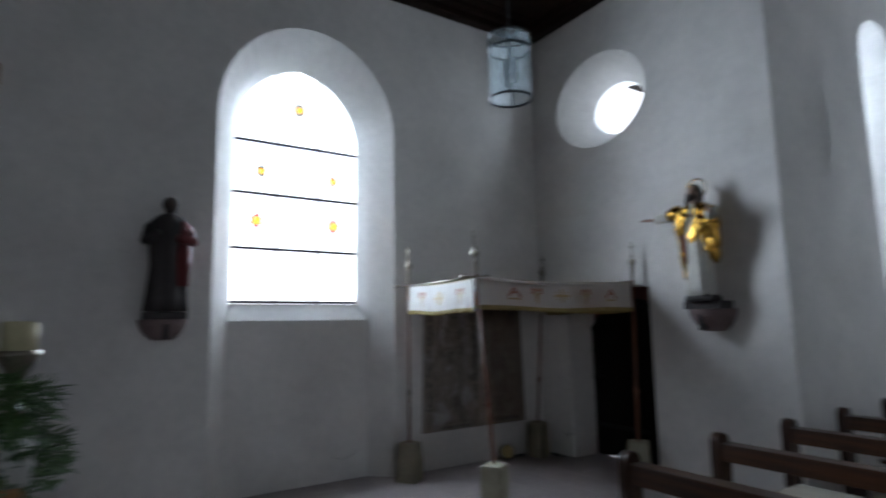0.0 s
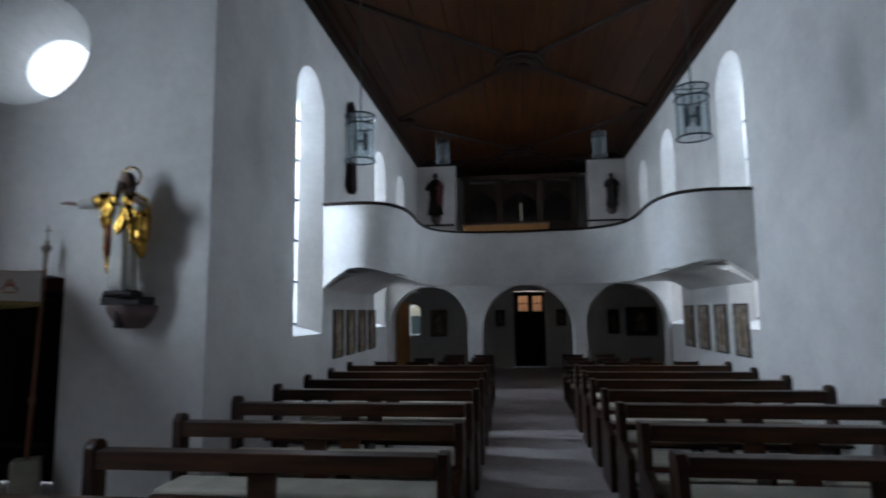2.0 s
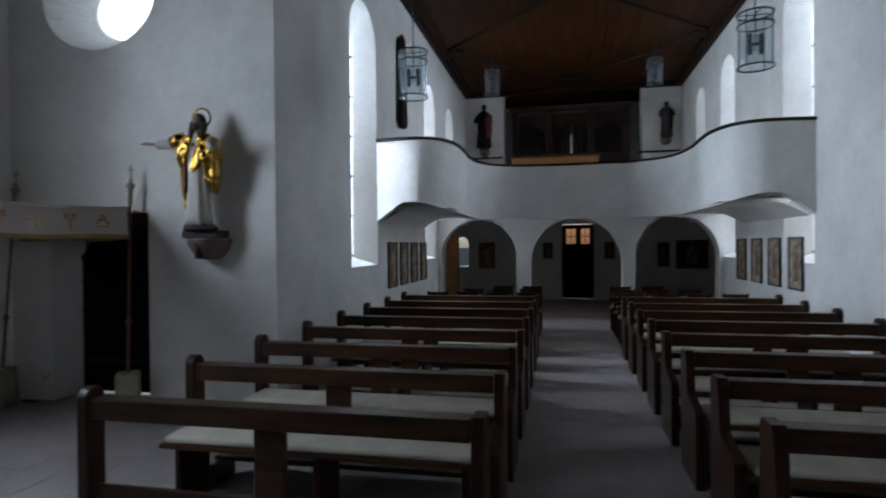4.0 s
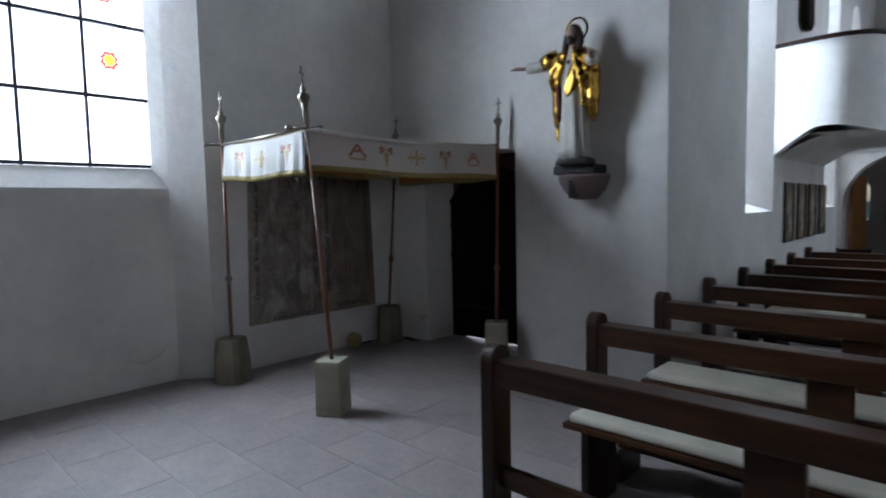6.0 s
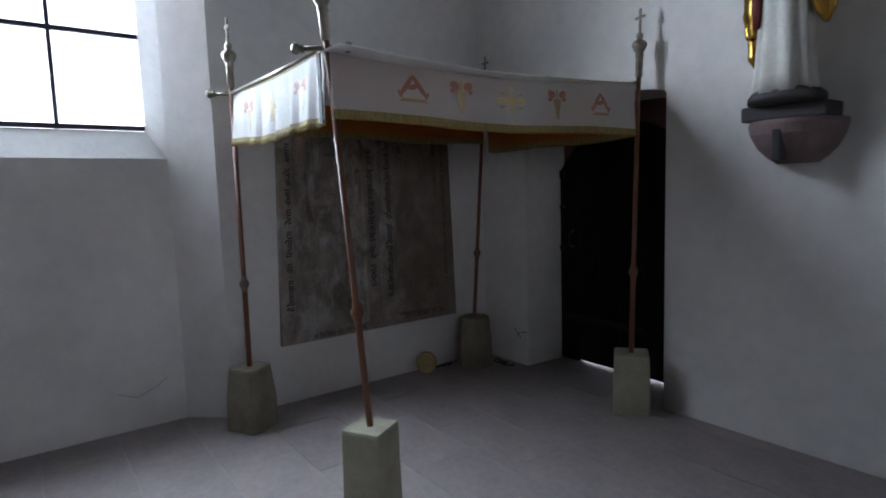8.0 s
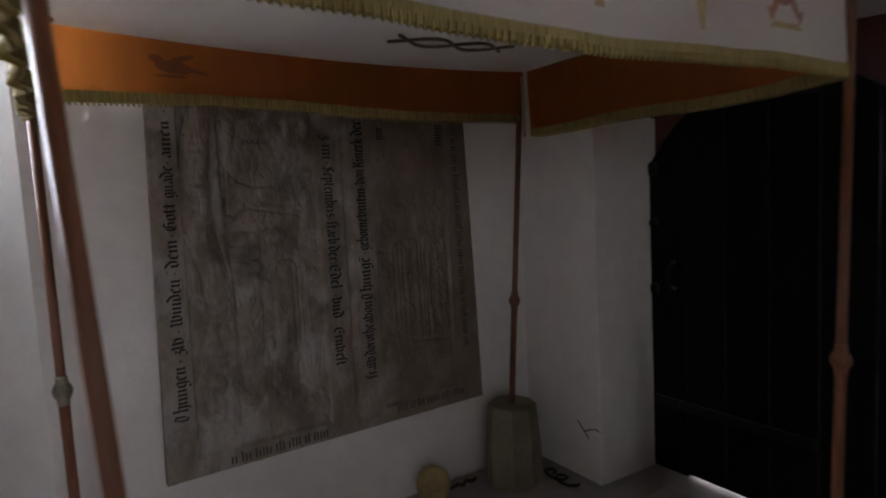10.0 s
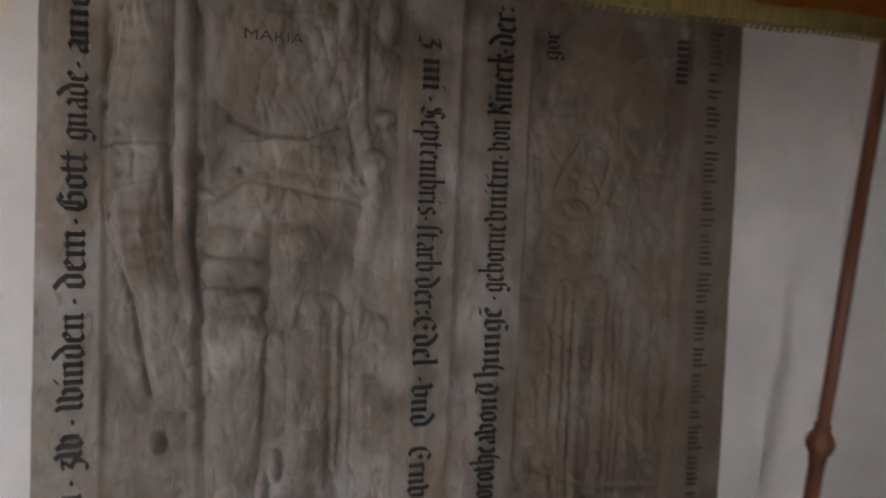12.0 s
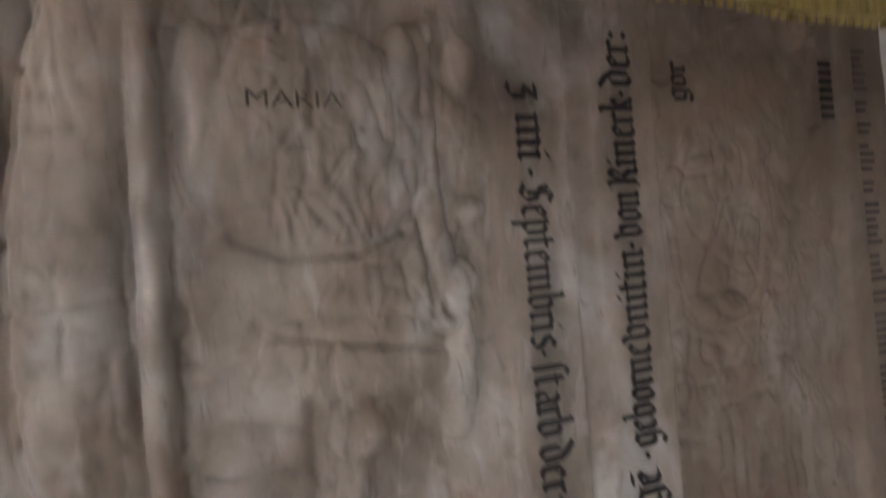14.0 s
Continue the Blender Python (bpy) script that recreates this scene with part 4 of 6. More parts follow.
# the knight: arm, staff, bearded chest, belt, plates, legs
capsule([(3.68, 1.92), (3.635, 1.78), (3.605, 1.60), (3.615, 1.42), (3.665, 1.28), (3.70, 1.10)], 0.064, 0.060)
mound(3.90, 2.12, 0.11, 0.15, 0.05)
mound(3.90, 1.55, 0.185, 0.30, 0.022, 0.7)
mound(3.885, 1.735, 0.158, 0.140, 0.044, 0.32)
mound(3.765, 1.80, 0.032, 0.065, 0.05)
mound(4.005, 1.81, 0.026, 0.07, 0.042)
capsule([(4.025, 1.86), (4.03, 1.62), (4.065, 1.50), (4.05, 1.36)], 0.022, 0.026)
mound(4.065, 1.545, 0.028, 0.03, 0.034)
mound(3.90, 1.455, 0.16, 0.075, 0.036)
for z in (1.375, 1.315, 1.255, 1.195):
    mound(3.795, z, 0.075, 0.034, 0.030, 0.4)
capsule([(3.80, 1.19), (3.795, 0.98), (3.775, 0.72)], 0.062, 0.034)
capsule([(3.96, 1.22), (3.955, 1.0), (3.93, 0.74)], 0.055, 0.028)
mound(3.92, 1.38, 0.046, 0.044, 0.056)
capsule([(3.91, 1.33), (3.895, 1.22)], 0.026, 0.036)
capsule([(3.975, 1.15), (4.05, 1.21), (4.10, 1.19)], 0.03, 0.016)
capsule([(3.705, 2.32), (3.705, 1.55), (3.703, 1.36), (3.722, 1.22)], 0.019, 0.050)
capsule([(3.725, 1.24), (3.722, 0.9), (3.715, 0.66)], 0.016, 0.022)
mound(3.64, 0.56, 0.11, 0.07, 0.034)
mound(3.97, 0.66, 0.05, 0.06, 0.030)
mound(4.06, 0.60, 0.06, 0.055, 0.036)
# the lady: bust, pleated gown, hem
mound(4.61, 2.08, 0.10, 0.14, 0.04)
mound(4.61, 1.62, 0.17, 0.26, 0.022, 0.6)
mound(4.52, 1.46, 0.05, 0.035, 0.028)
mound(4.61, 1.02, 0.19, 0.36, 0.016, 0.6)
mound(4.37, 0.58, 0.07, 0.07, 0.034)
mound(4.48, 0.72, 0.06, 0.10, 0.024)
mound(4.74, 0.64, 0.09, 0.07, 0.020)
# raised lettered bands, with a groove between the two in the middle
for y0, y1 in ((3.40, 3.556), (4.115, 4.252), (4.272, 4.41), (4.815, 5.0)):
    b = inside(y0, y1, 0.3, 3.0, 0.012)
    Hh = Hh * (1 - b) + 0.017 * b
Hh = Hh * (1 - inside(3.4, 5.0, 0.3, 0.515, 0.02)) + 0.015 * inside(3.4, 5.0, 0.3, 0.515, 0.02)
# folds, tassels, belts, scratches
Hh += 0.0045 * np.sin(U * 190 + 2.6 * np.sin(U * 47 + 1.2 * V) + 0.8 * np.sin(V * 7)) * inside(4.44, 4.79, 0.74, 1.30, 0.06)
Hh += 0.004 * np.sin(U * 175 + 2.2 * np.sin(U * 41 - V) + 0.9 * np.sin(V * 6)) * inside(3.87, 4.09, 0.75, 1.27, 0.05)
Hh += 0.0014 * np.sin(U * 260 + V * 50 + 5 * np.sin(V * 33 + U * 20) + 2 * np.sin(U * 75)) * inside(3.75, 4.0, 1.575, 1.68, 0.04)
Hh += 0.002 * np.sin(V * 190 + 2 * np.sin(U * 30)) * inside(3.57, 3.68, 1.3, 1.8, 0.03)
groove([(3.735, 1.44), (3.82, 1.505)], 0.007, 0.012)
groove([(3.83, 1.50), (3.95, 1.475), (4.065, 1.455)], 0.006, 0.010)
groove([(3.745, 1.665), (3.79, 1.612), (3.84, 1.590), (3.93, 1.588), (3.99, 1.615), (4.03, 1.68)], 0.007, 0.008)
groove([(3.865, 1.42), (3.86, 1.12), (3.845, 0.8)], 0.008, 0.014)
groove([(3.738, 1.9), (3.735, 1.3), (3.75, 0.75)], 0.008, 0.016)
for k in range(12):
    groove([(3.92 + 0.03 * math.cos(0.5 * k), 1.38 + 0.03 * math.sin(0.5 * k)), (3.92 + 0.03 * math.cos(0.5 * k + 0.5), 1.38 + 0.03 * math.sin(0.5 * k + 0.5))], 0.004, 0.005)
for k in range(60):
    a, b, c = rs.uniform(3.6, 4.1), rs.uniform(0.6, 1.95), rs.uniform(-1, 1)
    groove([(a, b), (a + 0.02 * c, b + rs.uniform(0.02, 0.07))], 0.004, 0.004)
for k in range(50):
    a, b, c = rs.uniform(4.42, 4.8), rs.uniform(0.6, 1.95), rs.uniform(-1, 1)
    groove([(a, b), (a + 0.03 * c, b + rs.uniform(0.01, 0.08))], 0.004, 0.004)
for k in range(40):
    a, b = rs.uniform(3.58, 4.1), rs.uniform(0.6, 1.95)
    mound(a, b, rs.uniform(0.01, 0.03), rs.uniform(0.015, 0.05), 0.018 + 0.012 * rs.rand(), 0.8)
groove([(3.55, 1.55), (3.67, 1.56)], 0.005, 0.006)
groove([(3.56, 1.47), (3.68, 1.50)], 0.005, 0.006)
groove([(4.262, 0.5), (4.262, 2.4)], 0.009, 0.010)
groove([(4.595, 1.15), (4.60, 0.8)], 0.006, 0.006)
groove([(4.49, 1.17), (4.49, 0.86)], 0.006, 0.008)
groove([(4.45, 0.86), (4.6, 0.80), (4.8, 0.78)], 0.008, 0.008)
Hh -= 0.016 * np.exp(-((U - 4.493) ** 2 + (V - 1.185) ** 2) / 0.011 ** 2)
Hh -= 0.012 * np.exp(-((U - 4.245) / 0.016) ** 2 - ((V - 0.86) / 0.05) ** 2)
groove([(3.625, 1.92), (3.585, 1.80), (3.556, 1.62), (3.562, 1.42), (3.605, 1.27), (3.64, 1.08)], 0.008, 0.016)
bands = np.clip(inside(3.40, 3.556, 0.3, 3.0) + inside(4.115, 4.41, 0.3, 3.0) + inside(4.815, 5.0, 0.3, 3.0) + inside(3.4, 5.0, 0.3, 0.515), 0, 1)
Hh += (1 - 0.7 * bands) * (wobble(16, 0.0022) + wobble(45, 0.0020) + wobble(120, 0.0013) + wobble(240, 0.0007) + wobble(70, 0.0020, 14, 5.0))
# worn chisel creases over both figures
for k, depth in ((26, 0.0042), (55, 0.0027), (95, 0.0018)):
    Hh -= depth * np.exp(-(wobble(k, 1.0, 16, 1.6) / 0.16) ** 2) * (1 - 0.9 * bands)
edge = np.minimum(np.minimum(U - S0, S1 - U), V - SZ0)
Hh = np.maximum(Hh, -0.012)
Hh = np.where(edge < 0.001, -0.02, Hh + 0.010)
verts = np.stack([SX + Hh.ravel(), U.ravel(), V.ravel()], 1) - np.array([SX, S0, SZ0])
ids = np.arange(nu * nv).reshape(nv, nu)
quads = np.stack([ids[:-1, :-1], ids[:-1, 1:], ids[1:, 1:], ids[1:, :-1]], -1).reshape(-1, 4)
me = bpy.data.meshes.new("relief")
me.from_pydata(verts.tolist(), [], quads.tolist())
me.materials.append(M_SLAB)
for f in me.polygons:
    f.use_smooth = True
relief = new("relief", me)
relief.parent = slab
LX = 0.0315


def minim(x):
    return [[(x - 0.09, 0.86), (x + 0.05, 0.80)], [(x, 0.86), (x, 0.14)], [(x - 0.03, 0.16), (x + 0.10, 0.08)]]


def tall(x, top=1.42):
    return [[(x - 0.08, top), (x, top - 0.08), (x, 0.14)], [(x - 0.03, 0.16), (x + 0.10, 0.08)]]


BOWL = [(0, 0.82), (0, 0.18), (0.18, 0.04), (0.37, 0.18), (0.37, 0.80), (0.18, 0.94), (0, 0.82)]
# broad-pen strokes of each broken letter: (advance, strokes) on an x-height of 1
SCRIPT = {
    "a": (0.64, [[(0.02, 0.84), (0.17, 0.95), (0.35, 0.80), (0.35, 0.14), (0.46, 0.06)], [(0.35, 0.56), (0.05, 0.44), (0, 0.2), (0.14, 0.05), (0.35, 0.2)]]),
    "b": (0.66, [[(-0.06, 1.42), (0, 1.34), (0, 0.16), (0.18, 0.04), (0.37, 0.18), (0.37, 0.80), (0.18, 0.94), (0.02, 0.82)]]),
    "d": (0.66, [[(0, 0.82), (0, 0.18), (0.18, 0.04), (0.37, 0.18), (0.37, 0.84), (0.20, 1.12), (-0.10, 1.36)], [(0, 0.82), (0.2, 0.96)]]),
    "e": (0.56, [[(0.34, 0.12), (0.17, 0.04), (0, 0.18), (0, 0.82), (0.17, 0.95), (0.31, 0.80), (0.04, 0.52)]]),
    "f": (0.46, [[(0, -0.1), (0, 1.18), (0.14, 1.38), (0.30, 1.28)], [(-0.12, 0.88), (0.24, 0.88)]]),
    "g": (0.64, [[(0.36, 0.2), (0.18, 0.06), (0, 0.2), (0, 0.82), (0.18, 0.94), (0.36, 0.84), (0.36, -0.16), (0.16, -0.36), (-0.05, -0.24)], [(0.36, 0.84), (0.5, 0.9)]]),
    "h": (0.66, tall(0) + [[(0.03, 0.8), (0.2, 0.94), (0.37, 0.80), (0.37, 0.16), (0.24, -0.26)]]),
    "i": (0.36, minim(0) + [[(-0.02, 1.14), (0.07, 1.26)]]),
    "k": (0.60, tall(0) + [[(0.04, 0.62), (0.26, 0.94), (0.33, 0.76), (0.08, 0.54), (0.24, 0.30), (0.28, 0.14), (0.40, 0.07)]]),
    "l": (0.36, tall(0)),
    "m": (1.10, minim(0) + minim(0.37) + minim(0.74) + [[(0.04, 0.78), (0.30, 0.92)], [(0.41, 0.78), (0.67, 0.92)]]),
    "n": (0.73, minim(0) + minim(0.37) + [[(0.04, 0.78), (0.30, 0.92)]]),
    "o": (0.66, [BOWL]),
    "p": (0.68, [[(-0.08, 1.0), (0, 0.9), (0, -0.38)], [(0.02, 0.8), (0.18, 0.94), (0.37, 0.80), (0.37, 0.18), (0.18, 0.04), (0.02, 0.16)]]),
    "r": (0.48, minim(0) + [[(0.04, 0.78), (0.18, 0.92), (0.28, 0.82)]]),
    "s": (0.60, [[(0.36, 0.84), (0.18, 0.95), (0.02, 0.80), (0.06, 0.60), (0.32, 0.42), (0.36, 0.18), (0.18, 0.04), (0, 0.14)]]),
    "\u017f": (0.42, [[(0, 0.0), (0, 1.18), (0.14, 1.38), (0.30, 1.28)]]),
    "t": (0.46, [[(0, 1.16), (0, 0.16), (0.14, 0.05), (0.26, 0.14)], [(-0.12, 0.88), (0.24, 0.88)]]),
    "u": (0.73, minim(0) + minim(0.37) + [[(0.06, 0.08), (0.33, 0.22)]]),
    "v": (0.68, [[(-0.12, 1.20), (0, 1.02), (0, 0.18), (0.18, 0.04), (0.37, 0.18), (0.37, 0.80), (0.20, 0.94)]]),
    "w": (1.04, [[(-0.12, 1.20), (0, 1.02), (0, 0.18), (0.14, 0.06)], [(0.25, 1.14), (0.36, 1.0), (0.36, 0.18), (0.54, 0.04), (0.73, 0.18), (0.73, 0.80), (0.56, 0.94)]]),
    "z": (0.52, [[(-0.02, 0.88), (0.30, 0.90), (0.04, 0.50), (0.30, 0.38), (0.30, 0.02), (0.12, -0.22), (-0.06, -0.14)]]),
    "D": (0.90, [[(0.1, 1.3), (0.02, 0.9), (0.02, 0.25), (0.25, 0.02), (0.6, 0.2), (0.62, 0.9), (0.3, 1.26), (-0.12, 1.32)], [(0.28, 1.1), (0.28, 0.2)]]),
    "E": (0.88, [[(0.58, 1.06), (0.34, 1.26), (0.06, 1.0), (0, 0.5), (0.1, 0.16), (0.34, 0.02), (0.62, 0.2)], [(0.12, 0.6), (0.36, 0.78), (0.52, 0.62), (0.36, 0.46)]]),
    "G": (0.92, [[(0.56, 1.12), (0.30, 1.28), (0.04, 1.0), (0, 0.4), (0.14, 0.1), (0.38, 0.02), (0.64, 0.2), (0.64, 0.72), (0.44, 0.86), (0.3, 0.7)], [(0.26, 1.1), (0.26, 0.25)]]),
    "K": (0.90, [[(-0.1, 1.2), (0.08, 1.32), (0.16, 1.1), (0.16, 0.12), (0.02, 0.02)], [(0.2, 0.72), (0.46, 1.26), (0.62, 1.06), (0.34, 0.68), (0.56, 0.4), (0.52, 0.12), (0.68, 0.06)]]),
    "S": (0.86, [[(0.62, 1.12), (0.36, 1.28), (0.08, 1.1), (0.12, 0.82), (0.5, 0.62), (0.58, 0.28), (0.32, 0.02), (0, 0.18)], [(0.30, 1.12), (0.30, 0.3)]]),
    "T": (0.92, [[(-0.10, 1.12), (0.1, 1.28), (0.4, 1.18), (0.68, 1.30)], [(0.14, 1.1), (0.02, 0.7), (0.06, 0.2), (0.3, 0.02), (0.62, 0.2)], [(0.40, 1.14), (0.40, 0.3)]]),
    "\u00b7": (0.36, [[(0.02, 0.52), (0.12, 0.44)]]),
    ":": (0.30, [[(0.0, 0.78), (0.09, 0.70)], [(0.0, 0.26), (0.09, 0.18)]]),
    " ": (0.30, []),
}


def script_mesh(name, body, length, height, m, mat, parent, thick=0.0016):
    """A line of broken letters drawn with a broad pen, laid along +x of m."""
    x, quads = 0.0, []
    nib = Vector((0.088, 0.060))
    for ch in body:
        over = ch in "\u00fc\u0113"
        adv, strokes = SCRIPT[{"\u00fc": "u", "\u0113": "e"}.get(ch, ch)]
        strokes = strokes + ([[(0.04, 1.22), (0.34, 1.22)]] if over else [])
        for st_pts in strokes:
            for p, q in zip(st_pts, st_pts[1:]):
                quads.append([Vector((x + a, b)) + k for (a, b), k in ((p, nib), (q, nib), (q, -nib), (p, -nib))])
        x += adv
    k = min(length / max(x - 0.28, 0.3), height * 1.15)
    bm = bmesh.new()
    for n, quad in enumerate(quads):
        lift = 0.0002 * (n % 4)
        low = [bm.verts.new(m @ Vector((v.x * k, v.y * height, -0.001))) for v in quad]
        top = [bm.verts.new(m @ Vector((v.x * k, v.y * height, thick + lift))) for v in quad]
        bm.faces.new(top)
        for i in range(4):
            bm.faces.new((low[i], low[(i + 1) % 4], top[(i + 1) % 4], top[i]))
    return part(name, bm, mat, parent)


def band_text(body, y, z_from, z_to, height, x=LX, name="lettering", mat=M_LETTER):
    """A line of letters up (or down) the slab: y is the foot line of the letters."""
    up = z_to > z_from
    m = Matrix(((0, 0, 1, x), (0, -1, 0, y - S0), (1, 0, 0, z_from - SZ0), (0, 0, 0, 1))) if up else \
        Matrix(((0, 0, 1, x), (0, 1, 0, y - S0), (-1, 0, 0, z_from - SZ0), (0, 0, 0, 1)))
    return script_mesh(name, body, abs(z_to - z_from), height, m, mat, slab)


DOT = "\u00b7"
for body, a, b in (("Thungen", 0.675, 0.89), (DOT, 0.912, 0.925), ("zw", 0.945, 1.01), (DOT, 1.03, 1.043), ("winden", 1.062, 1.235), (DOT, 1.258, 1.271), ("dem", 1.29, 1.39), (DOT, 1.405, 1.418),
                   ("Gott", 1.43, 1.53), ("gnade", 1.558, 1.672), (DOT, 1.684, 1.697), ("amen", 1.71, 1.842), (DOT, 1.88, 1.893)):
    band_text(body, 3.520, a, b, 0.042)
for body, a, b in (("z", 1.80, 1.775), ("mi", 1.757, 1.70), (DOT, 1.685, 1.672), ("Septembris", 1.665, 1.445), (DOT, 1.437, 1.426), ("\u017ftarb", 1.415, 1.325), ("der:", 1.305, 1.235), ("Edel", 1.222, 1.105),
                   (DOT, 1.092, 1.08), ("vnd", 1.07, 0.97), ("Ernve\u017ft", 0.935, 0.765), (DOT, 0.75, 0.738), ("anno", 2.1, 1.9)):
    band_text(body, 4.156, a, b, 0.040)
for body, a, b in (("fraw", 0.673, 0.768), ("dorothea", 0.785, 0.948), ("von", 0.960, 1.035), ("Thung\u0113", 1.048, 1.255), (DOT, 1.262, 1.273), ("geborne", 1.282, 1.425), ("vnitin", 1.438, 1.562), (DOT, 1.569, 1.580),
                   ("von", 1.588, 1.648), ("Kinerk", 1.66, 1.785), (DOT, 1.792, 1.803), ("der:", 1.81, 1.88)):
    band_text(body, 4.356, a, b, 0.042)
band_text("gor", 4.458, 1.79, 1.845, 0.030, 0.034)
# writing too worn to read stays as plain bars
rb = random.Random(7)
z = 0.72
while z < 1.86:
    for _ in range(rb.randint(2, 6)):
        hgt = rb.choice((0.030, 0.030, 0.036, 0.045))
        part("worn_letter", box(LX, LX + 0.0012, 4.876 - S0, 4.876 + hgt - S0, z - SZ0, z + 0.0075 - SZ0), M_LETTER_WORN, slab)
        z += 0.0135
    z += 0.012
for k in range(7):
    part("worn_letter", box(0.032, 0.0345, 4.765 - S0, 4.80 - S0, 1.765 + 0.015 * k - SZ0, 1.774 + 0.015 * k - SZ0), M_LETTER, slab)
for y0, y1, zb in ((4.46, 4.82, 0.468), (3.67, 4.04, 0.445)):
    y = y0
    while y < y1:
        for _ in range(rb.randint(2, 5)):
            part("worn_letter", box(0.0275, 0.0295, y - S0, y + 0.008 - S0, zb - SZ0, zb + rb.choice((0.03, 0.036, 0.042)) - SZ0), M_LETTER_WORN, slab)
            y += 0.015
        y += 0.012
m = Matrix(((0, 0, 1, 0.053), (1, 0, 0, 3.812 - S0), (0, 1, 0, 1.758 - SZ0), (0, 0, 0, 1)))
text_mesh("collar_lettering", "MARIA", 0.108, 0.020, m, M_LETTER_WORN, slab)
# the slab narrows a little towards its head
for o in slab.children:
    for v in o.data.vertices:
        yy, zz = v.co.y + S0, v.co.z
        k = min(max((abs(yy - 4.2) - 0.5) / 0.22, 0), 1)
        v.co.y = 4.2 + (yy - 4.2) * (1 - 0.040 * k * zz) - S0


# ---- pews ----
PX0, PX1 = -1.80, 0.42


def pew(x0, x1, y, seat, mirror=False, kneeler=True):
    """A bench back with top rail, stile and ends; seat on the altar side, kneeler behind."""
    w = x1 - x0
    ob = empty("church_pew", x0, y)
    wall_end, aisle_end = (w - 0.07, 0.0) if mirror else (0.0, w - 0.06)

    def end_board(xa, thick, depth, h, name, round_top=True):
        n = 10
        prof = [(-depth / 2, 0.0), (depth / 2, 0.0)] + [(depth / 2 * math.cos(math.pi * i / n), h - depth / 2 + depth / 2 * math.sin(math.pi * i / n)) for i in range(n + 1)]
        bm = bmesh.new()
        add_loft(bm, [[(xa + a, p * k, q * (1 if k == 1 else 0.996)) for p, q in prof] for a, k in ((0, 0.9), (0.008, 1), (thick - 0.008, 1), (thick, 0.9))], True, True, True)
        return part(name, bm, M_WOOD_END, ob)

    end_board(wall_end, 0.07, 0.13, 0.945, "end_post")
    bm = bmesh.new()
    d0 = -0.40 if seat else -0.07
    add_loft(bm, [[(aisle_end + a, p, q) for p, q in ((d0, 0.0), (0.09, 0.0), (0.09, 0.86), (0.06, 0.90), (-0.06, 0.90), (-0.09, 0.84), (-0.12, 0.60), (d0, 0.52))] for a in (0, 0.06)], True, True, True)
    part("aisle_end", bm, M_WOOD_END, ob)
    part("top_rail", box(0.071, w - 0.071, -0.055, 0.065, 0.775, 0.885, 0.008), M_WOOD_PEW, ob)
    part("lower_rail", box(0.071, w - 0.071, -0.02, 0.02, 0.32, 0.41, 0.006), M_WOOD_PEW, ob)
    part("stile", box(w / 2 - 0.085, w / 2 + 0.085, -0.018, 0.018, 0.411, 0.774, 0.004), M_WOOD_PEW, ob)
    if seat:
        part("seat", box(0.071, w - 0.071, -0.42, -0.04, 0.43, 0.46, 0.006), M_WOOD_PEW, ob)
        for xa in (0.16, w / 2, w - 0.2):
            part("seat_support", box(xa - 0.02, xa + 0.02, -0.36, -0.05, 0.0, 0.429, 0.004), M_WOOD_END, ob)
    else:
        part("plinth", box(0.071, w - 0.071, -0.02, 0.02, 0.02, 0.14, 0.004), M_WOOD_PEW, ob)
    if kneeler:
        part("kneeler", box(0.10, w - 0.10, 0.12, 0.30, 0.16, 0.19, 0.005), M_WOOD_PEW, ob)
        for xa in (0.12, w - 0.16):
            part("kneeler_bracket", box(xa, xa + 0.04, 0.03, 0.29, 0.0, 0.159, 0.004), M_WOOD_END, ob)
        part("kneeler_pad", box(0.12, w - 0.12, 0.125, 0.295, 0.191, 0.222, 0.012), M_CUSHION, ob, "beige kneeler pad")
    return tagged(ob, "dark brown varnished wooden church pew with a rounded end post", "pew", "pews of the nave")


def cushion(x0, x1, y):
    bm = add_box(bmesh.new(), 0, x1 - x0, -0.405, -0.06, 0, 0.042, 0.016)
    ob = obj("seat_cushion", bm, M_CUSHION, smooth=True)
    ob.matrix_basis = pose(x0, y, 0.461)
    return tagged(ob, "long flat beige cloth cushion lying on a pew seat", "cushion", "cushions on the pews")


left_rows = [2.67 + 0.905 * k for k in range(8)]
first = pew(PX0, PX1, left_rows[0], False)
second = pew(PX0, PX1, left_rows[1], True)
for y in left_rows[2:]:
    copy_thing(second, pose(PX0, y, 0))
c0 = cushion(PX0 + 0.10, PX1 - 0.09, left_rows[1])
for y in left_rows[2:]:
    copy_thing(c0, pose(PX0 + 0.10, y, 0.461))
RX0, RX1 = 1.66, 3.86
right_rows = [2.80 + 0.885 * k for k in range(8)]
pew(RX0, RX1, right_rows[0], False, True)
rp = pew(RX0, RX1, right_rows[1], True, True)
for y in right_rows[2:]:
    copy_thing(rp, pose(RX0, y, 0))
for y in right_rows[1:]:
    copy_thing(c0, pose(RX0 + 0.10, y, 0.461))


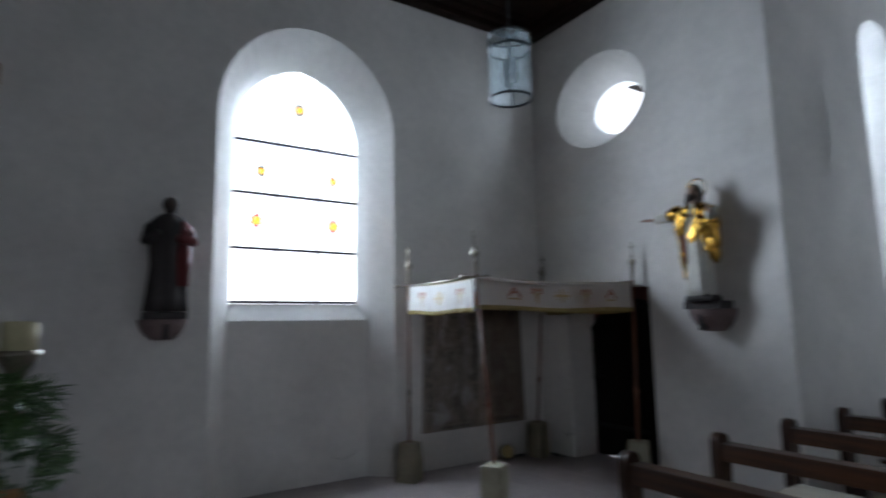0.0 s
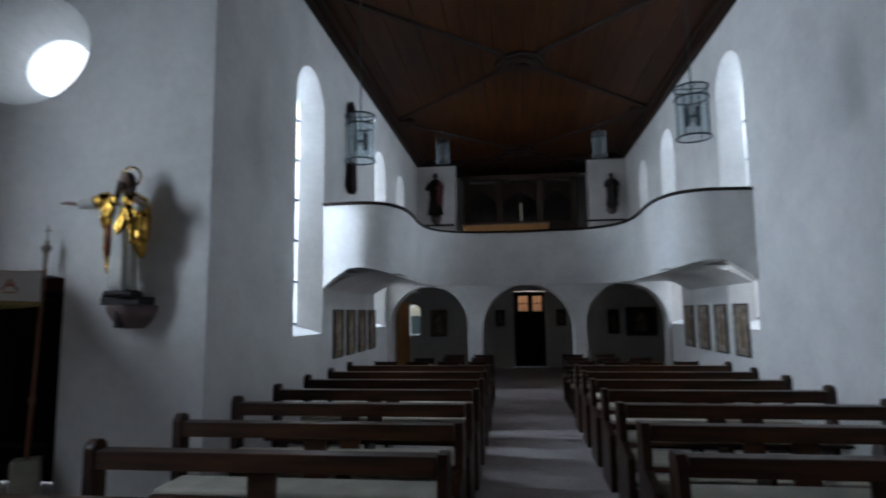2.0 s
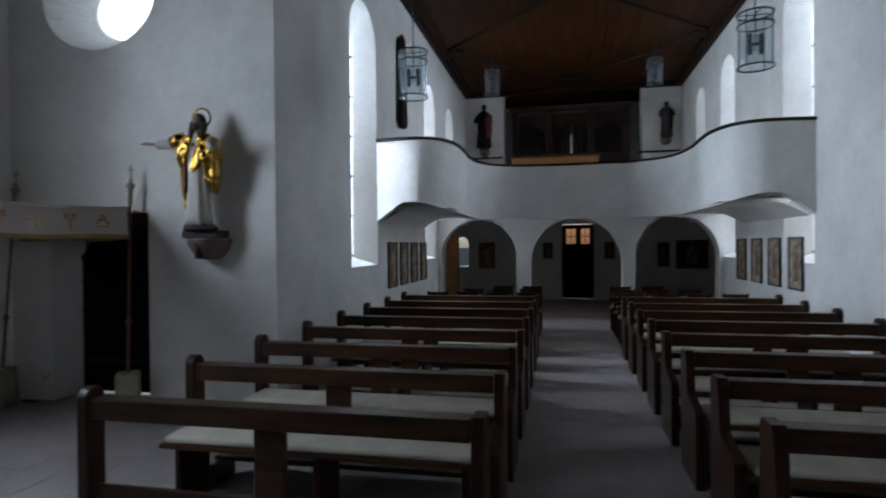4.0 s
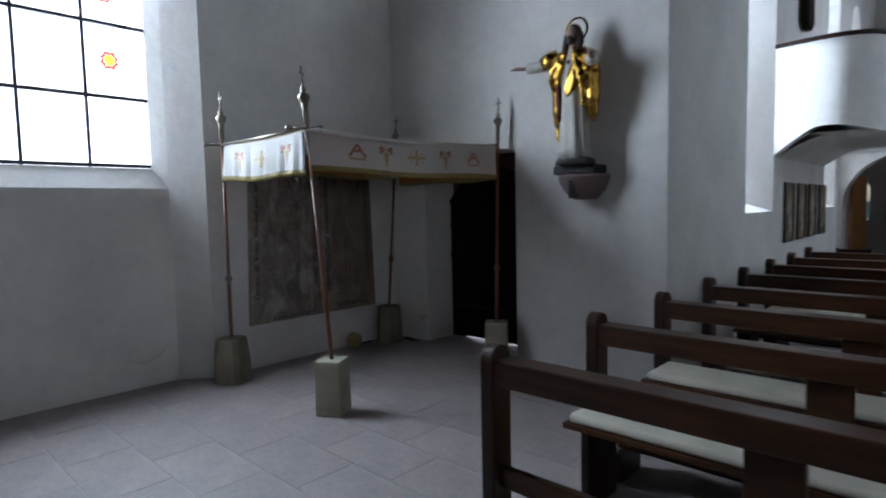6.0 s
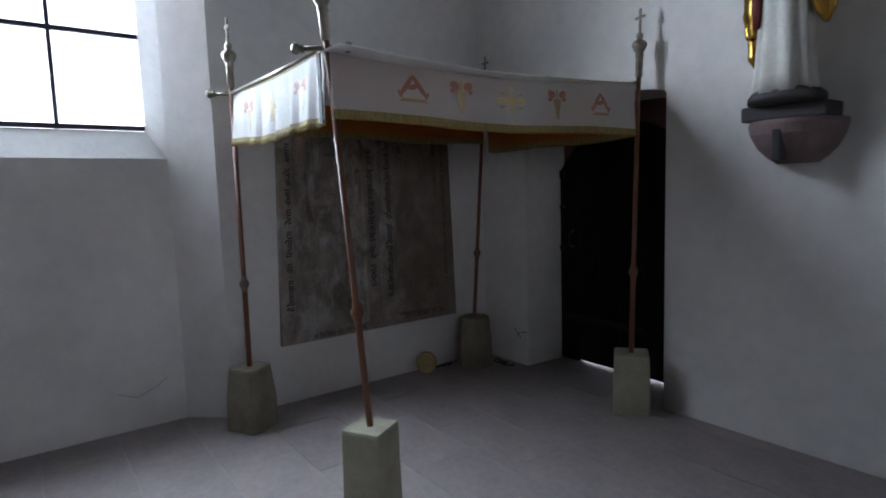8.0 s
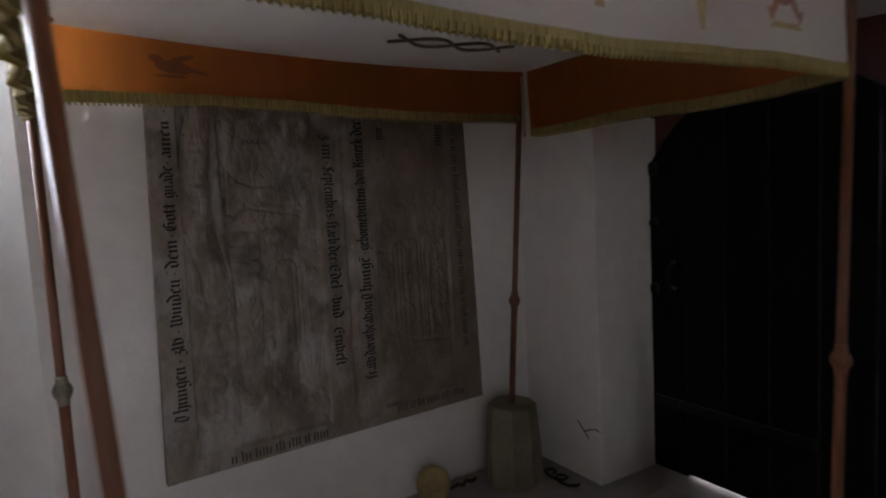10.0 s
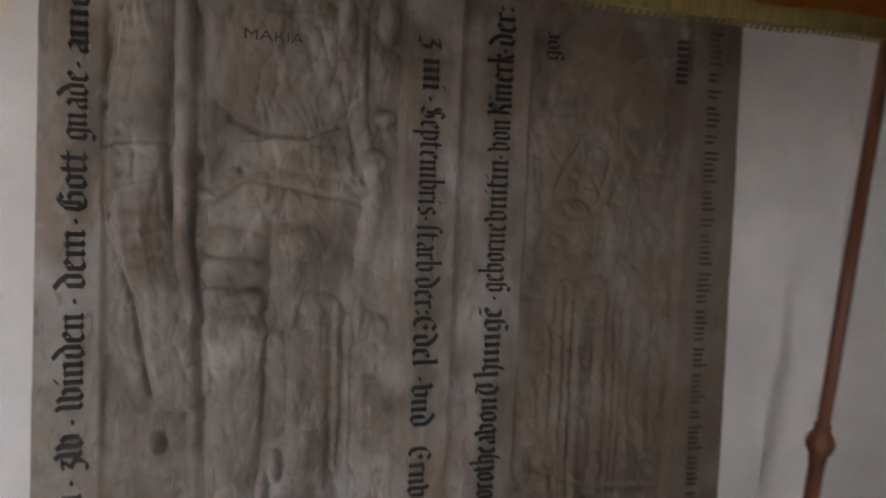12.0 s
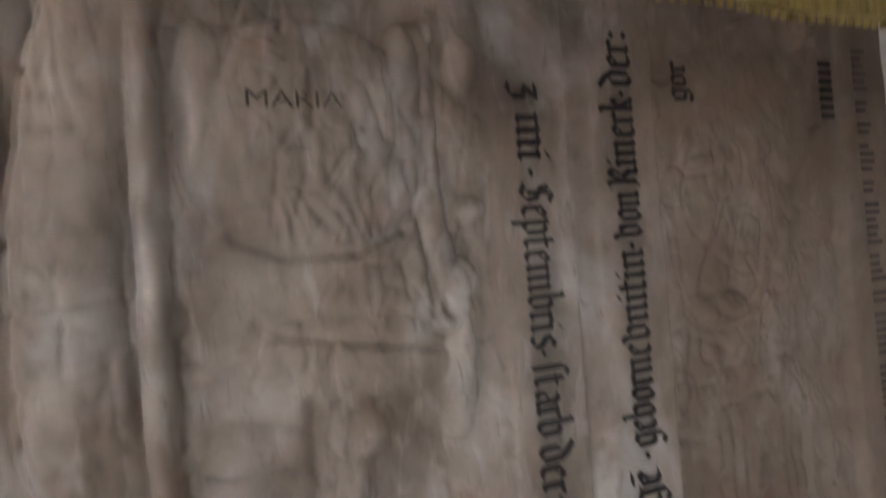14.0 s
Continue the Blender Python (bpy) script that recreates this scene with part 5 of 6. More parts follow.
def chair():
    ob = empty("wooden_chair")
    part("seat", box(-0.21, 0.21, -0.21, 0.21, 0.43, 0.46, 0.008), M_WOOD_PEW, ob)
    for sx in (-1, 1):
        part("leg", box(sx * 0.18 - 0.018, sx * 0.18 + 0.018, -0.20, -0.164, 0, 0.43, 0.004), M_WOOD_END, ob)
        part("back_leg", box(sx * 0.18 - 0.018, sx * 0.18 + 0.018, 0.164, 0.20, 0, 0.86, 0.004), M_WOOD_END, ob)
    part("back_slat", box(-0.16, 0.16, 0.172, 0.192, 0.74, 0.85, 0.008), M_WOOD_PEW, ob)
    part("back_slat", box(-0.16, 0.16, 0.172, 0.192, 0.56, 0.62, 0.006), M_WOOD_PEW, ob)
    return tagged(ob, "brown wooden chair standing behind the pews", "chair", "chairs at the back")


ch = chair()
ch.matrix_basis = pose(0.18, 9.95, 0)
cp = obj("chair_pad", box(-0.19, 0.19, -0.19, 0.17, 0, 0.03, 0.01), M_CUSHION)
cp.matrix_basis = pose(0.18, 9.95, 0.461)
tagged(cp, "pale flat pad lying on a wooden chair", "cushion", "chair pads")
for k, (x, y) in enumerate([(-0.35, 9.95), (-0.9, 9.95), (-1.45, 9.95), (0.18, 10.75), (-0.35, 10.75), (-0.9, 10.75), (1.9, 9.9), (2.45, 9.9), (3.0, 9.9), (3.55, 9.9), (1.9, 10.7), (2.45, 10.7), (3.0, 10.7),
                            (0.18, 11.5), (-0.4, 11.5), (1.9, 11.5), (2.5, 11.5)]):
    copy_thing(ch, pose(x, y, 0))
    if k % 3 != 1:
        copy_thing(cp, pose(x, y, 0.461))

# ---- statues ----
def gown(bm, rings, folds, amp, mi, n=48, phase=0.0, crumple=0.0):
    """Stacked oval rings (z, rx, ry, cx, cy) with hanging folds; crumple breaks them up like beaten metal."""
    if crumple:
        fine = []
        for a, b in zip(rings, rings[1:]):
            fine += [tuple(p + (q - p) * k / 6 for p, q in zip(a, b)) for k in range(6)]
        rings, n = fine + [rings[-1]], 72
    out = []
    for z, rx, ry, cx, cy in rings:
        low = max(0.0, 1 - (z - rings[0][0]) / max(rings[-1][0] - rings[0][0], 1e-6))
        ring = []
        for t in (2 * math.pi * i / n for i in range(n)):
            k = 1 + amp * (0.35 + low) * math.sin(folds * t + phase + 1.3 * math.sin(2 * t) + 2 * z)
            p = Vector((cx + rx * math.cos(t) * k, cy + ry * math.sin(t) * k, z))
            if crumple:
                q = p * 11 + Vector((phase * 3, 0, 0))
                k += crumple * (abs(noise.noise(q)) * 2 - 0.5 + 0.5 * noise.noise(q * 2.3))
                p = Vector((cx + rx * math.cos(t) * k, cy + ry * math.sin(t) * k, z + crumple * 0.05 * noise.noise(q * 0.7)))
            ring.append(p)
        out.append(ring)
    return add_loft(bm, out, True, True, True, mi)


def ball(bm, c, rx, ry, rz, mi, n=14):
    r = bmesh.ops.create_uvsphere(bm, u_segments=n, v_segments=n // 2 + 2, radius=1, matrix=Matrix.Translation(c) @ Matrix.Diagonal((rx, ry, rz, 1)))
    for f in {f for v in r["verts"] for f in v.link_faces}:
        f.material_index = mi


bm = bmesh.new()
# 0 robe, 1 gold, 2 red, 3 hair, 4 flesh, 5 dark base
gown(bm, [(-0.03, 0.16, 0.12, 0, 0), (0.0, 0.165, 0.12, 0, 0), (0.025, 0.145, 0.11, 0, -0.01), (0.05, 0.10, 0.08, 0.0, -0.01)], 5, 0.10, 5, 40)
gown(bm, [(0.02, 0.135, 0.10, 0.0, -0.02), (0.10, 0.125, 0.095, 0, -0.02), (0.3, 0.115, 0.088, 0.0, -0.02), (0.5, 0.11, 0.085, 0, -0.02), (0.66, 0.115, 0.085, 0, -0.02), (0.80, 0.125, 0.085, 0, -0.02),
          (0.87, 0.10, 0.075, 0, -0.02), (0.92, 0.05, 0.05, 0, -0.02)], 9, 0.085, 0)
# cloak: two gilt sides over the shoulders, a long tail on the far side
gown(bm, [(0.44, 0.05, 0.085, 0.135, -0.01), (0.52, 0.065, 0.10, 0.145, -0.01), (0.66, 0.085, 0.115, 0.13, -0.02), (0.78, 0.10, 0.115, 0.11, -0.02), (0.88, 0.095, 0.10, 0.075, -0.015), (0.93, 0.05, 0.06, 0.04, 0)], 7, 0.12, 1, 40, 0.7, crumple=0.15)
gown(bm, [(0.32, 0.010, 0.02, 0.165, 0.01), (0.37, 0.035, 0.05, 0.165, 0.0), (0.47, 0.055, 0.08, 0.155, -0.01)], 5, 0.12, 1, 30, crumple=0.15)
gown(bm, [(0.60, 0.05, 0.085, -0.135, -0.02), (0.68, 0.075, 0.105, -0.13, -0.02), (0.78, 0.10, 0.11, -0.11, -0.02), (0.88, 0.09, 0.10, -0.075, -0.015), (0.93, 0.05, 0.06, -0.04, 0)], 7, 0.12, 1, 40, 1.9, crumple=0.15)
gown(bm, [(0.30, 0.028, 0.05, -0.155, 0.0), (0.42, 0.045, 0.07, -0.15, 0.0), (0.60, 0.055, 0.08, -0.14, -0.01)], 5, 0.12, 1, 30, 0.4, crumple=0.15)
gown(bm, [(0.34, 0.02, 0.04, -0.115, -0.045), (0.48, 0.03, 0.045, -0.115, -0.055), (0.62, 0.035, 0.05, -0.11, -0.05)], 4, 0.15, 2, 24)
gown(bm, [(0.12, 0.012, 0.02, -0.115, 0.0), (0.20, 0.035, 0.04, -0.14, 0.0), (0.30, 0.03, 0.045, -0.15, 0.0)], 3, 0.15, 1, 20, crumple=0.15)
gown(bm, [(0.53, 0.015, 0.02, -0.01, -0.10), (0.59, 0.05, 0.032, 0.02, -0.10), (0.70, 0.062, 0.033, 0.045, -0.095), (0.84, 0.04, 0.025, 0.07, -0.08)], 5, 0.12, 1, 30, crumple=0.15)
add_tube(bm, [(-0.10, -0.02, 0.84), (-0.20, -0.05, 0.83), (-0.30, -0.08, 0.82), (-0.40, -0.11, 0.815)], [0.06, 0.06, 0.05, 0.045], 14, 0)
add_tube(bm, [(-0.14, -0.02, 0.87), (-0.20, -0.05, 0.85), (-0.27, -0.07, 0.83)], [0.075, 0.078, 0.062], 14, 1)
add_tube(bm, [(-0.38, -0.105, 0.815), (-0.44, -0.12, 0.82), (-0.50, -0.14, 0.825), (-0.55, -0.15, 0.82)], [0.02, 0.028, 0.026, 0.008], 10, 4, 0.6)
add_tube(bm, [(0.10, -0.03, 0.85), (0.19, -0.09, 0.80), (0.25, -0.16, 0.78)], [0.07, 0.07, 0.05], 14, 1)
add_tube(bm, [(0.20, -0.10, 0.79), (0.255, -0.19, 0.77)], [0.05, 0.055], 14, 0)
add_tube(bm, [(0.25, -0.18, 0.775), (0.27, -0.24, 0.80), (0.275, -0.27, 0.83)], [0.02, 0.027, 0.01], 10, 4, 0.6)
add_tube(bm, [(0, -0.02, 0.90), (0, -0.03, 0.98)], [0.04, 0.035], 12, 4)
ball(bm, (0, -0.035, 1.03), 0.052, 0.062, 0.075, 4)
ball(bm, (0, -0.01, 1.05), 0.066, 0.066, 0.075, 3)
ball(bm, (0, -0.075, 0.985), 0.034, 0.03, 0.045, 3)
for sx in (-1, 1):
    add_tube(bm, [(sx * 0.055, -0.02, 1.04), (sx * 0.068, -0.03, 0.96), (sx * 0.06, -0.06, 0.90), (sx * 0.04, -0.085, 0.84)], [0.03, 0.03, 0.026, 0.012], 10, 3)
ball(bm, (0.0, -0.115, 0.80), 0.016, 0.008, 0.02, 2)
add_loft(bm, [[(r * math.cos(t), 0.03 + y, 1.085 + r * math.sin(t)) for t in (2 * math.pi * i / 32 for i in range(32))] for r, y in ((0.088, 0), (0.104, 0), (0.104, 0.008), (0.088, 0.008), (0.088, 0))], True, mi=1)
st = obj("wall_statue", bm, [M_ROBE, M_GOLD, M_RED_PAINT, M_HAIR, M_FLESH, M_BRACKET_DARK], smooth=True)
st.matrix_basis = pose(-2.79, 5.13, 1.90) @ Matrix.Diagonal((1.02, 1.0, 1.02, 1))
tagged(st, "carved robed figure in gilt cloak with outstretched arms on a bracket", "statue")


def bracket(name, x, y, z, rz, w, h, label):
    """A half-round stone console with a dark plinth."""
    ob = empty(name, x, y, z, rz)
    bm = bmesh.new()
    n = 20
    rings = []
    for zz, k in ((0.0, 0.42), (0.03, 0.60), (0.08, 0.80), (0.15, 0.95), (0.20, 1.0), (0.22, 0.98)):
        rings.append([(w / 2 * k * math.cos(t), -w * 0.62 * k * math.sin(t), zz * h / 0.30) for t in (math.pi * i / n for i in range(n + 1))])
    add_loft(bm, rings, True, True, True)
    part("console", bm, M_BRACKET, ob, "rounded red sandstone console")
    part("rib", box(-0.022, 0.022, -w * 0.60, -w * 0.40, 0.01, 0.20 * h / 0.30, 0.01), M_BRACKET_DARK, ob)
    part("plinth", box(-w * 0.43, w * 0.43, -w * 0.50, -0.002, 0.221 * h / 0.30, h, 0.012), M_BRACKET_DARK, ob, "dark stepped plinth")
    return tagged(ob, label, "bracket")


bracket("statue_bracket", -2.80, SY - 0.002, 1.575, 0, 0.46, 0.295, "rounded reddish stone bracket with a dark plinth on the wall")


def saint(x, y, z, rz, h, mats, label):
    """A standing carved figure, plain and simplified."""
    bm = bmesh.new()
    gown(bm, [(0, 0.17, 0.12, 0, 0), (0.12, 0.16, 0.12, 0, 0), (0.4, 0.14, 0.11, 0, 0), (0.65, 0.16, 0.12, 0, 0), (0.78, 0.17, 0.11, 0, 0), (0.85, 0.10, 0.08, 0, 0), (0.88, 0.05, 0.05, 0, 0)], 8, 0.09, 0)
    gown(bm, [(0.22, 0.05, 0.10, 0.12, -0.03), (0.5, 0.07, 0.11, 0.12, -0.03), (0.8, 0.06, 0.08, 0.10, -0.02)], 5, 0.12, 1, 30)
    add_tube(bm, [(0.15, -0.02, 0.74), (0.18, -0.12, 0.62), (0.05, -0.17, 0.64)], [0.055, 0.05, 0.035], 12, 1)
    add_tube(bm, [(-0.15, -0.02, 0.74), (-0.19, -0.10, 0.62), (-0.10, -0.17, 0.68)], [0.055, 0.05, 0.035], 12, 0)
    ball(bm, (0, -0.02, 0.94), 0.055, 0.06, 0.075, 2)
    ball(bm, (0, 0.0, 0.965), 0.066, 0.066, 0.07, 0)
    ob = obj("wall_statue", bm, mats, smooth=True)
    ob.matrix_basis = pose(x, y, z, 0, 0, rz) @ Matrix.Diagonal((h, h, h, 1))
    return tagged(ob, label, "statue")


saint(WX + 0.17, 0.64, 1.84, 90, 1.02, [M_BRACKET_DARK, M_RED_PAINT, M_HAIR], "dark carved standing figure with a red mantle on a bracket")
bracket("statue_bracket", WX + 0.002, 0.64, 1.58, 90, 0.42, 0.255, "small dark reddish console under a carved figure")
saint(-1.49, 17.03, 4.62, 0, 1.25, [M_DARK_WOOD, M_RED_PAINT, M_HAIR], "reddish brown carved figure on the gallery wall")
bracket("statue_bracket", -1.49, 17.198, 4.36, 0, 0.34, 0.255, "small console on the gallery wall")
saint(3.70, 17.03, 4.72, 0, 0.95, [M_BRACKET_DARK, M_DARK_WOOD, M_HAIR], "small dark carved figure on the gallery wall")
bracket("statue_bracket", 3.70, 17.198, 4.5, 0, 0.32, 0.215, "small console on the gallery wall")
# tall carved beam-like figure on the nave wall
bm = bmesh.new()
gown(bm, [(3.80, 0.05, 0.10, 0, 0), (3.9, 0.07, 0.20, 0, 0), (4.15, 0.07, 0.16, 0, 0), (4.6, 0.07, 0.14, 0, 0), (5.1, 0.07, 0.15, 0, 0), (5.35, 0.06, 0.13, 0, 0), (5.46, 0.03, 0.06, 0, 0)], 6, 0.12, 0)
o = obj("wood_carving", bm, M_DARK_WOOD, smooth=True)
o.matrix_basis = pose(NL + 0.078, 9.85, 0)
tagged(o, "tall narrow brown wood carving hung high on the nave wall", "carving")
# the edge of a wooden cross beside the window wall
bm = add_box(bmesh.new(), 0, 0.07, -0.09, 0.09, 2.6, 4.5, 0.01)
add_box(bm, 0, 0.07, -0.55, -0.092, 3.75, 3.92, 0.01)
add_box(bm, 0, 0.07, 0.092, 0.55, 3.75, 3.92, 0.01)
o = obj("wooden_cross", bm, M_OAK)
o.matrix_basis = pose(WX + 0.003, -1.25, 0)
tagged(o, "large brown wooden cross hung on the white wall", "cross")


# ---- lanterns ----
def lantern(x, y, z0, top):
    ob = empty("hanging_lantern", x, y, z0)
    R, Ht = 0.175, 0.55
    ring = [(R - 0.006, 0), (R + 0.006, 0), (R + 0.006, 0.016), (R - 0.006, 0.016), (R - 0.006, 0)]
    for z in (0.0, Ht - 0.12, Ht):
        bm = add_loft(bmesh.new(), [[(r * math.cos(t), r * math.sin(t), z + h) for t in (2 * math.pi * i / 28 for i in range(28))] for r, h in ring])
        part("ring", bm, M_LANTERN, ob, "thin dark metal ring", True)
    bm = add_loft(bmesh.new(), [[((R - 0.008) * math.cos(t), (R - 0.008) * math.sin(t), z) for t in (2 * math.pi * i / 28 for i in range(28))] for z in (0.017, Ht)])
    g = part("glass_cylinder", bm, M_LAMP_GLASS, ob, "clear bluish glass cylinder", True)
    for k in range(4):
        t = math.pi / 4 + k * math.pi / 2
        part("upright", add_tube(bmesh.new(), [(R * math.cos(t), R * math.sin(t), 0), (R * math.cos(t), R * math.sin(t), Ht)], 0.006, 6), M_LANTERN, ob)
    part("rod", add_tube(bmesh.new(), [(0, 0, 0.18), (0, 0, top - z0)], 0.008, 8), M_LANTERN, ob)
    for sx in (-1, 1):
        part("lamp_holder", add_turned(bmesh.new(), [(0.02, 0.14), (0.026, 0.16), (0.026, 0.34), (0.016, 0.36)], 12, (sx * 0.055, 0, 0)), M_LANTERN, ob)
    part("cross_arm", box(-0.07, 0.07, -0.012, 0.012, 0.235, 0.262, 0.004), M_LANTERN, ob)
    for a in (0, math.pi / 2):
        c, s = math.cos(a), math.sin(a)
        part("top_arm", add_tube(bmesh.new(), [(-R * c, -R * s, Ht), (R * c, R * s, Ht)], 0.006, 6), M_LANTERN, ob)
    return tagged(ob, "clear glass cylinder lantern with dark metal rings, hung from the ceiling", "lantern", "hanging lanterns")


l1 = lantern(-2.97, 2.9, 3.53, CZ)
l2 = lantern(-0.985, 6.75, 3.50, NZ)
copy_thing(l2, pose(2.75, 6.45, 3.50))
l3 = lantern(-0.86, 13.8, 5.35, NZ)
copy_thing(l3, pose(2.90, 13.8, 5.35))


# ---- pictures ----
def picture(x, y, z, rz, w, h, mat, label, group=""):
    ob = empty("framed_picture", x, y, z, rz)
    t = 0.025
    for a, b, c, d in ((-w / 2, w / 2, -h / 2, -h / 2 + t), (-w / 2, w / 2, h / 2 - t, h / 2), (-w / 2, -w / 2 + t, -h / 2 + t + 0.001, h / 2 - t - 0.001), (w / 2 - t, w / 2, -h / 2 + t + 0.001, h / 2 - t - 0.001)):
        part("frame", box(a, b, -0.035, -0.002, c, d, 0.004), M_FRAME, ob)
    part("panel", box(-w / 2 + t, w / 2 - t, -0.016, -0.003, -h / 2 + t, h / 2 - t), mat, ob)
    bm = bmesh.new()
    gown(bm, [(-h * 0.34, w * 0.20, 0.012, 0, -0.018), (-h * 0.05, w * 0.16, 0.014, 0, -0.018), (h * 0.15, w * 0.18, 0.014, 0, -0.018), (h * 0.22, w * 0.06, 0.01, 0, -0.018), (h * 0.34, w * 0.08, 0.01, 0, -0.018)], 5, 0.1, 0, 20)
    part("relief", bm, M_PICTURE_W if mat == M_PICTURE else M_PICTURE, ob, "", True)
    return tagged(ob, label, "picture", group)


for y in (9.35, 10.08, 10.80, 11.55):
    picture(NL + 0.002, y, 1.37, 90, 0.50, 0.78, M_PICTURE, "upright gilt relief picture in a black frame on the white wall", "station pictures")
for y in (11.75, 10.9, 10.05, 9.2):
    picture(NR - 0.002, y, 1.38, -90, 0.52, 0.78, M_PICTURE_W, "upright pale relief picture in a black frame on the white wall", "station pictures")
picture(-1.56, 17.998, 1.36, 0, 0.52, 0.82, M_PICTURE, "framed painting on the back wall")
picture(4.55, 17.998, 1.36, 0, 0.9, 0.85, M_FRAME, "dark framed board on the back wall")
picture(3.75, 17.998, 1.36, 0, 0.34, 0.72, M_FRAME, "dark narrow framed picture on the back wall")
picture(0.35, 17.998, 1.5, 0, 0.3, 0.5, M_FRAME, "small dark picture beside the entrance door")
picture(2.2, 17.998, 1.5, 0, 0.3, 0.5, M_FRAME, "small dark picture beside the entrance door")

# ---- organ on the gallery ----
org = tagged(empty("pipe_organ", 1.05, 18.3, 2.62), "dark wooden organ case with dull metal pipes on the gallery", "organ")
part("case", box(-1.8, 1.8, 0.1, 0.9, 0.0, 1.95, 0.02), M_ORGAN, org)
for x in (-1.8, -0.75, 0.55, 1.6):
    part("pilaster", box(x, x + 0.2, 0.0, 0.099, 0.0, 3.3, 0.01), M_ORGAN, org)
part("cornice", box(-1.9, 1.9, -0.05, 0.099, 3.301, 3.45, 0.02), M_ORGAN, org)
part("back_panel", box(-1.8, 1.8, 0.5, 0.56, 1.951, 3.3), M_ORGAN, org)
for a, b in ((-1.58, -0.78), (-0.53, 0.53), (0.78, 1.58)):
    n = 9
    for k in range(n):
        x = a + (b - a) * (k + 0.5) / n
        h = 1.0 - 0.35 * abs(2 * (k + 0.5) / n - 1)
        part("pipe", add_turned(bmesh.new(), [(0.02, 1.952), (0.038, 2.05), (0.038, 1.952 + h)], 10, (x, 0.25, 0)), M_PIPE, org, "", True)
con = tagged(empty("organ_console", 0.6, 16.4, 2.62), "light brown wooden organ console behind the gallery parapet", "organ")
part("body", box(-1.2, 1.2, 0, 0.5, 0, 1.55, 0.01), M_OAK, con)
part("desk", box(-1.25, 1.25, -0.1, 0.5, 1.551, 1.6, 0.01), M_ORGAN, con)
o = obj("white_candle", add_turned(bmesh.new(), [(0.025, 0), (0.025, 0.55), (0.01, 0.57)], 10), M_WAX)
o.matrix_basis = pose(1.06, 16.5, 4.222)
tagged(o, "thin pale candle standing on the organ console", "candle")
bm = add_box(bmesh.new(), -2.07, -0.95, 17.14, 17.198, 4.30, 4.35, 0.004)
o = tagged(obj("gallery_handrail", bm, M_DARK_WOOD), "dark horizontal handrail on the gallery wall", "handrail", "gallery handrails")
copy_thing(o, pose(5.02, 0, 0))

# ---- altar side: flower stand and candle ----
fs = tagged(empty("flower_stand", -1.75, -0.316, 0.09), "wooden flower stand with a pale cloth band", "stand")
part("tray", box(-0.22, 0.22, -0.16, 0.16, 1.10, 1.16, 0.01), M_OAK, fs)
part("cloth_band", box(-0.235, 0.235, -0.175, 0.175, 1.161, 1.235, 0.012), M_SILK, fs, "pale cloth band")
part("column", add_turned(bmesh.new(), [(0.17, -0.09), (0.17, -0.05), (0.05, -0.01), (0.04, 0.9), (0.10, 1.09)], 16), M_WOOD_END, fs)
bm = bmesh.new()
rl = random.Random(3)
for k in range(1500):
    a, r, h = rl.uniform(0, 6.283), 0.24 * math.sqrt(rl.random()), rl.uniform(-0.20, 0.22)
    if h < 0:
        r = rl.uniform(0.20, 0.29)
    c = Vector((r * math.cos(a), 0.85 * r * math.sin(a), 1.26 + h * (1 - 1.2 * r)))
    d = Vector((math.cos(a), math.sin(a), rl.uniform(-0.8, 0.9))).normalized()
    s = d.cross(Vector((0, 0, 1))).normalized() * rl.uniform(0.008, 0.018)
    l = rl.uniform(0.04, 0.08)
    mid_p = c + d * l * 0.5 + Vector((0, 0, 0.006))
    v = [bm.verts.new(p) for p in (c, mid_p + s, c + d * l, mid_p - s)]
    bm.faces.new(v)
o = obj("green_plant", bm, M_LEAF)
o.matrix_basis = pose(-1.75, -0.316, 0.09)
tagged(o, "dense trailing green plant arrangement in the flower stand", "plant")
cs = tagged(empty("candle_stand", -2.19, -0.232, 0.0), "tall turned candle stand with a thick pale candle", "candle stand")
part("stem", add_turned(bmesh.new(), [(0.14, 0), (0.14, 0.03), (0.03, 0.08), (0.025, 0.8), (0.045, 0.85), (0.025, 0.9), (0.03, 1.51), (0.075, 1.59), (0.075, 1.61)], 18), M_BRASS, cs, "", True)
part("candle", add_turned(bmesh.new(), [(0.06, 1.611), (0.06, 1.71), (0.05, 1.72), (0.01, 1.715)], 20), M_WAX, cs, "thick pale wax candle", True)

# ---- small things on the floor by the wall ----
o = obj("wood_disc", add_turned(bmesh.new(), [(0.078, 0), (0.085, 0.008), (0.085, 0.042), (0.077, 0.05), (0.03, 0.052), (0.027, 0.044)], 24), M_PALE_WOOD)
o.matrix_basis = pose(-5.25, 4.60, 0.090, 0, 80, -35)
tagged(o, "round pale wooden disc leaning on the wall foot", "disc")
bm = add_tube(bmesh.new(), [(-5.10 + 0.05 * math.cos(k * 0.9) + 0.012 * k, 5.22 + 0.035 * math.sin(k * 0.9) , 0.012 + 0.002 * (k % 3)) for k in range(16)], 0.007, 6)
tagged(obj("cable", bm, M_CABLE, smooth=True), "loose coil of black cable on the floor", "cable")
bm = add_tube(bmesh.new(), [(-5.25 + 0.008 * math.sin(k * 2.1), 4.66 + 0.028 * k, 0.02 + 0.012 * (k % 2)) for k in range(8)], 0.01, 6)
tagged(obj("cable", bm, M_CABLE, smooth=True), "short black cable lying along the wall foot", "cable")
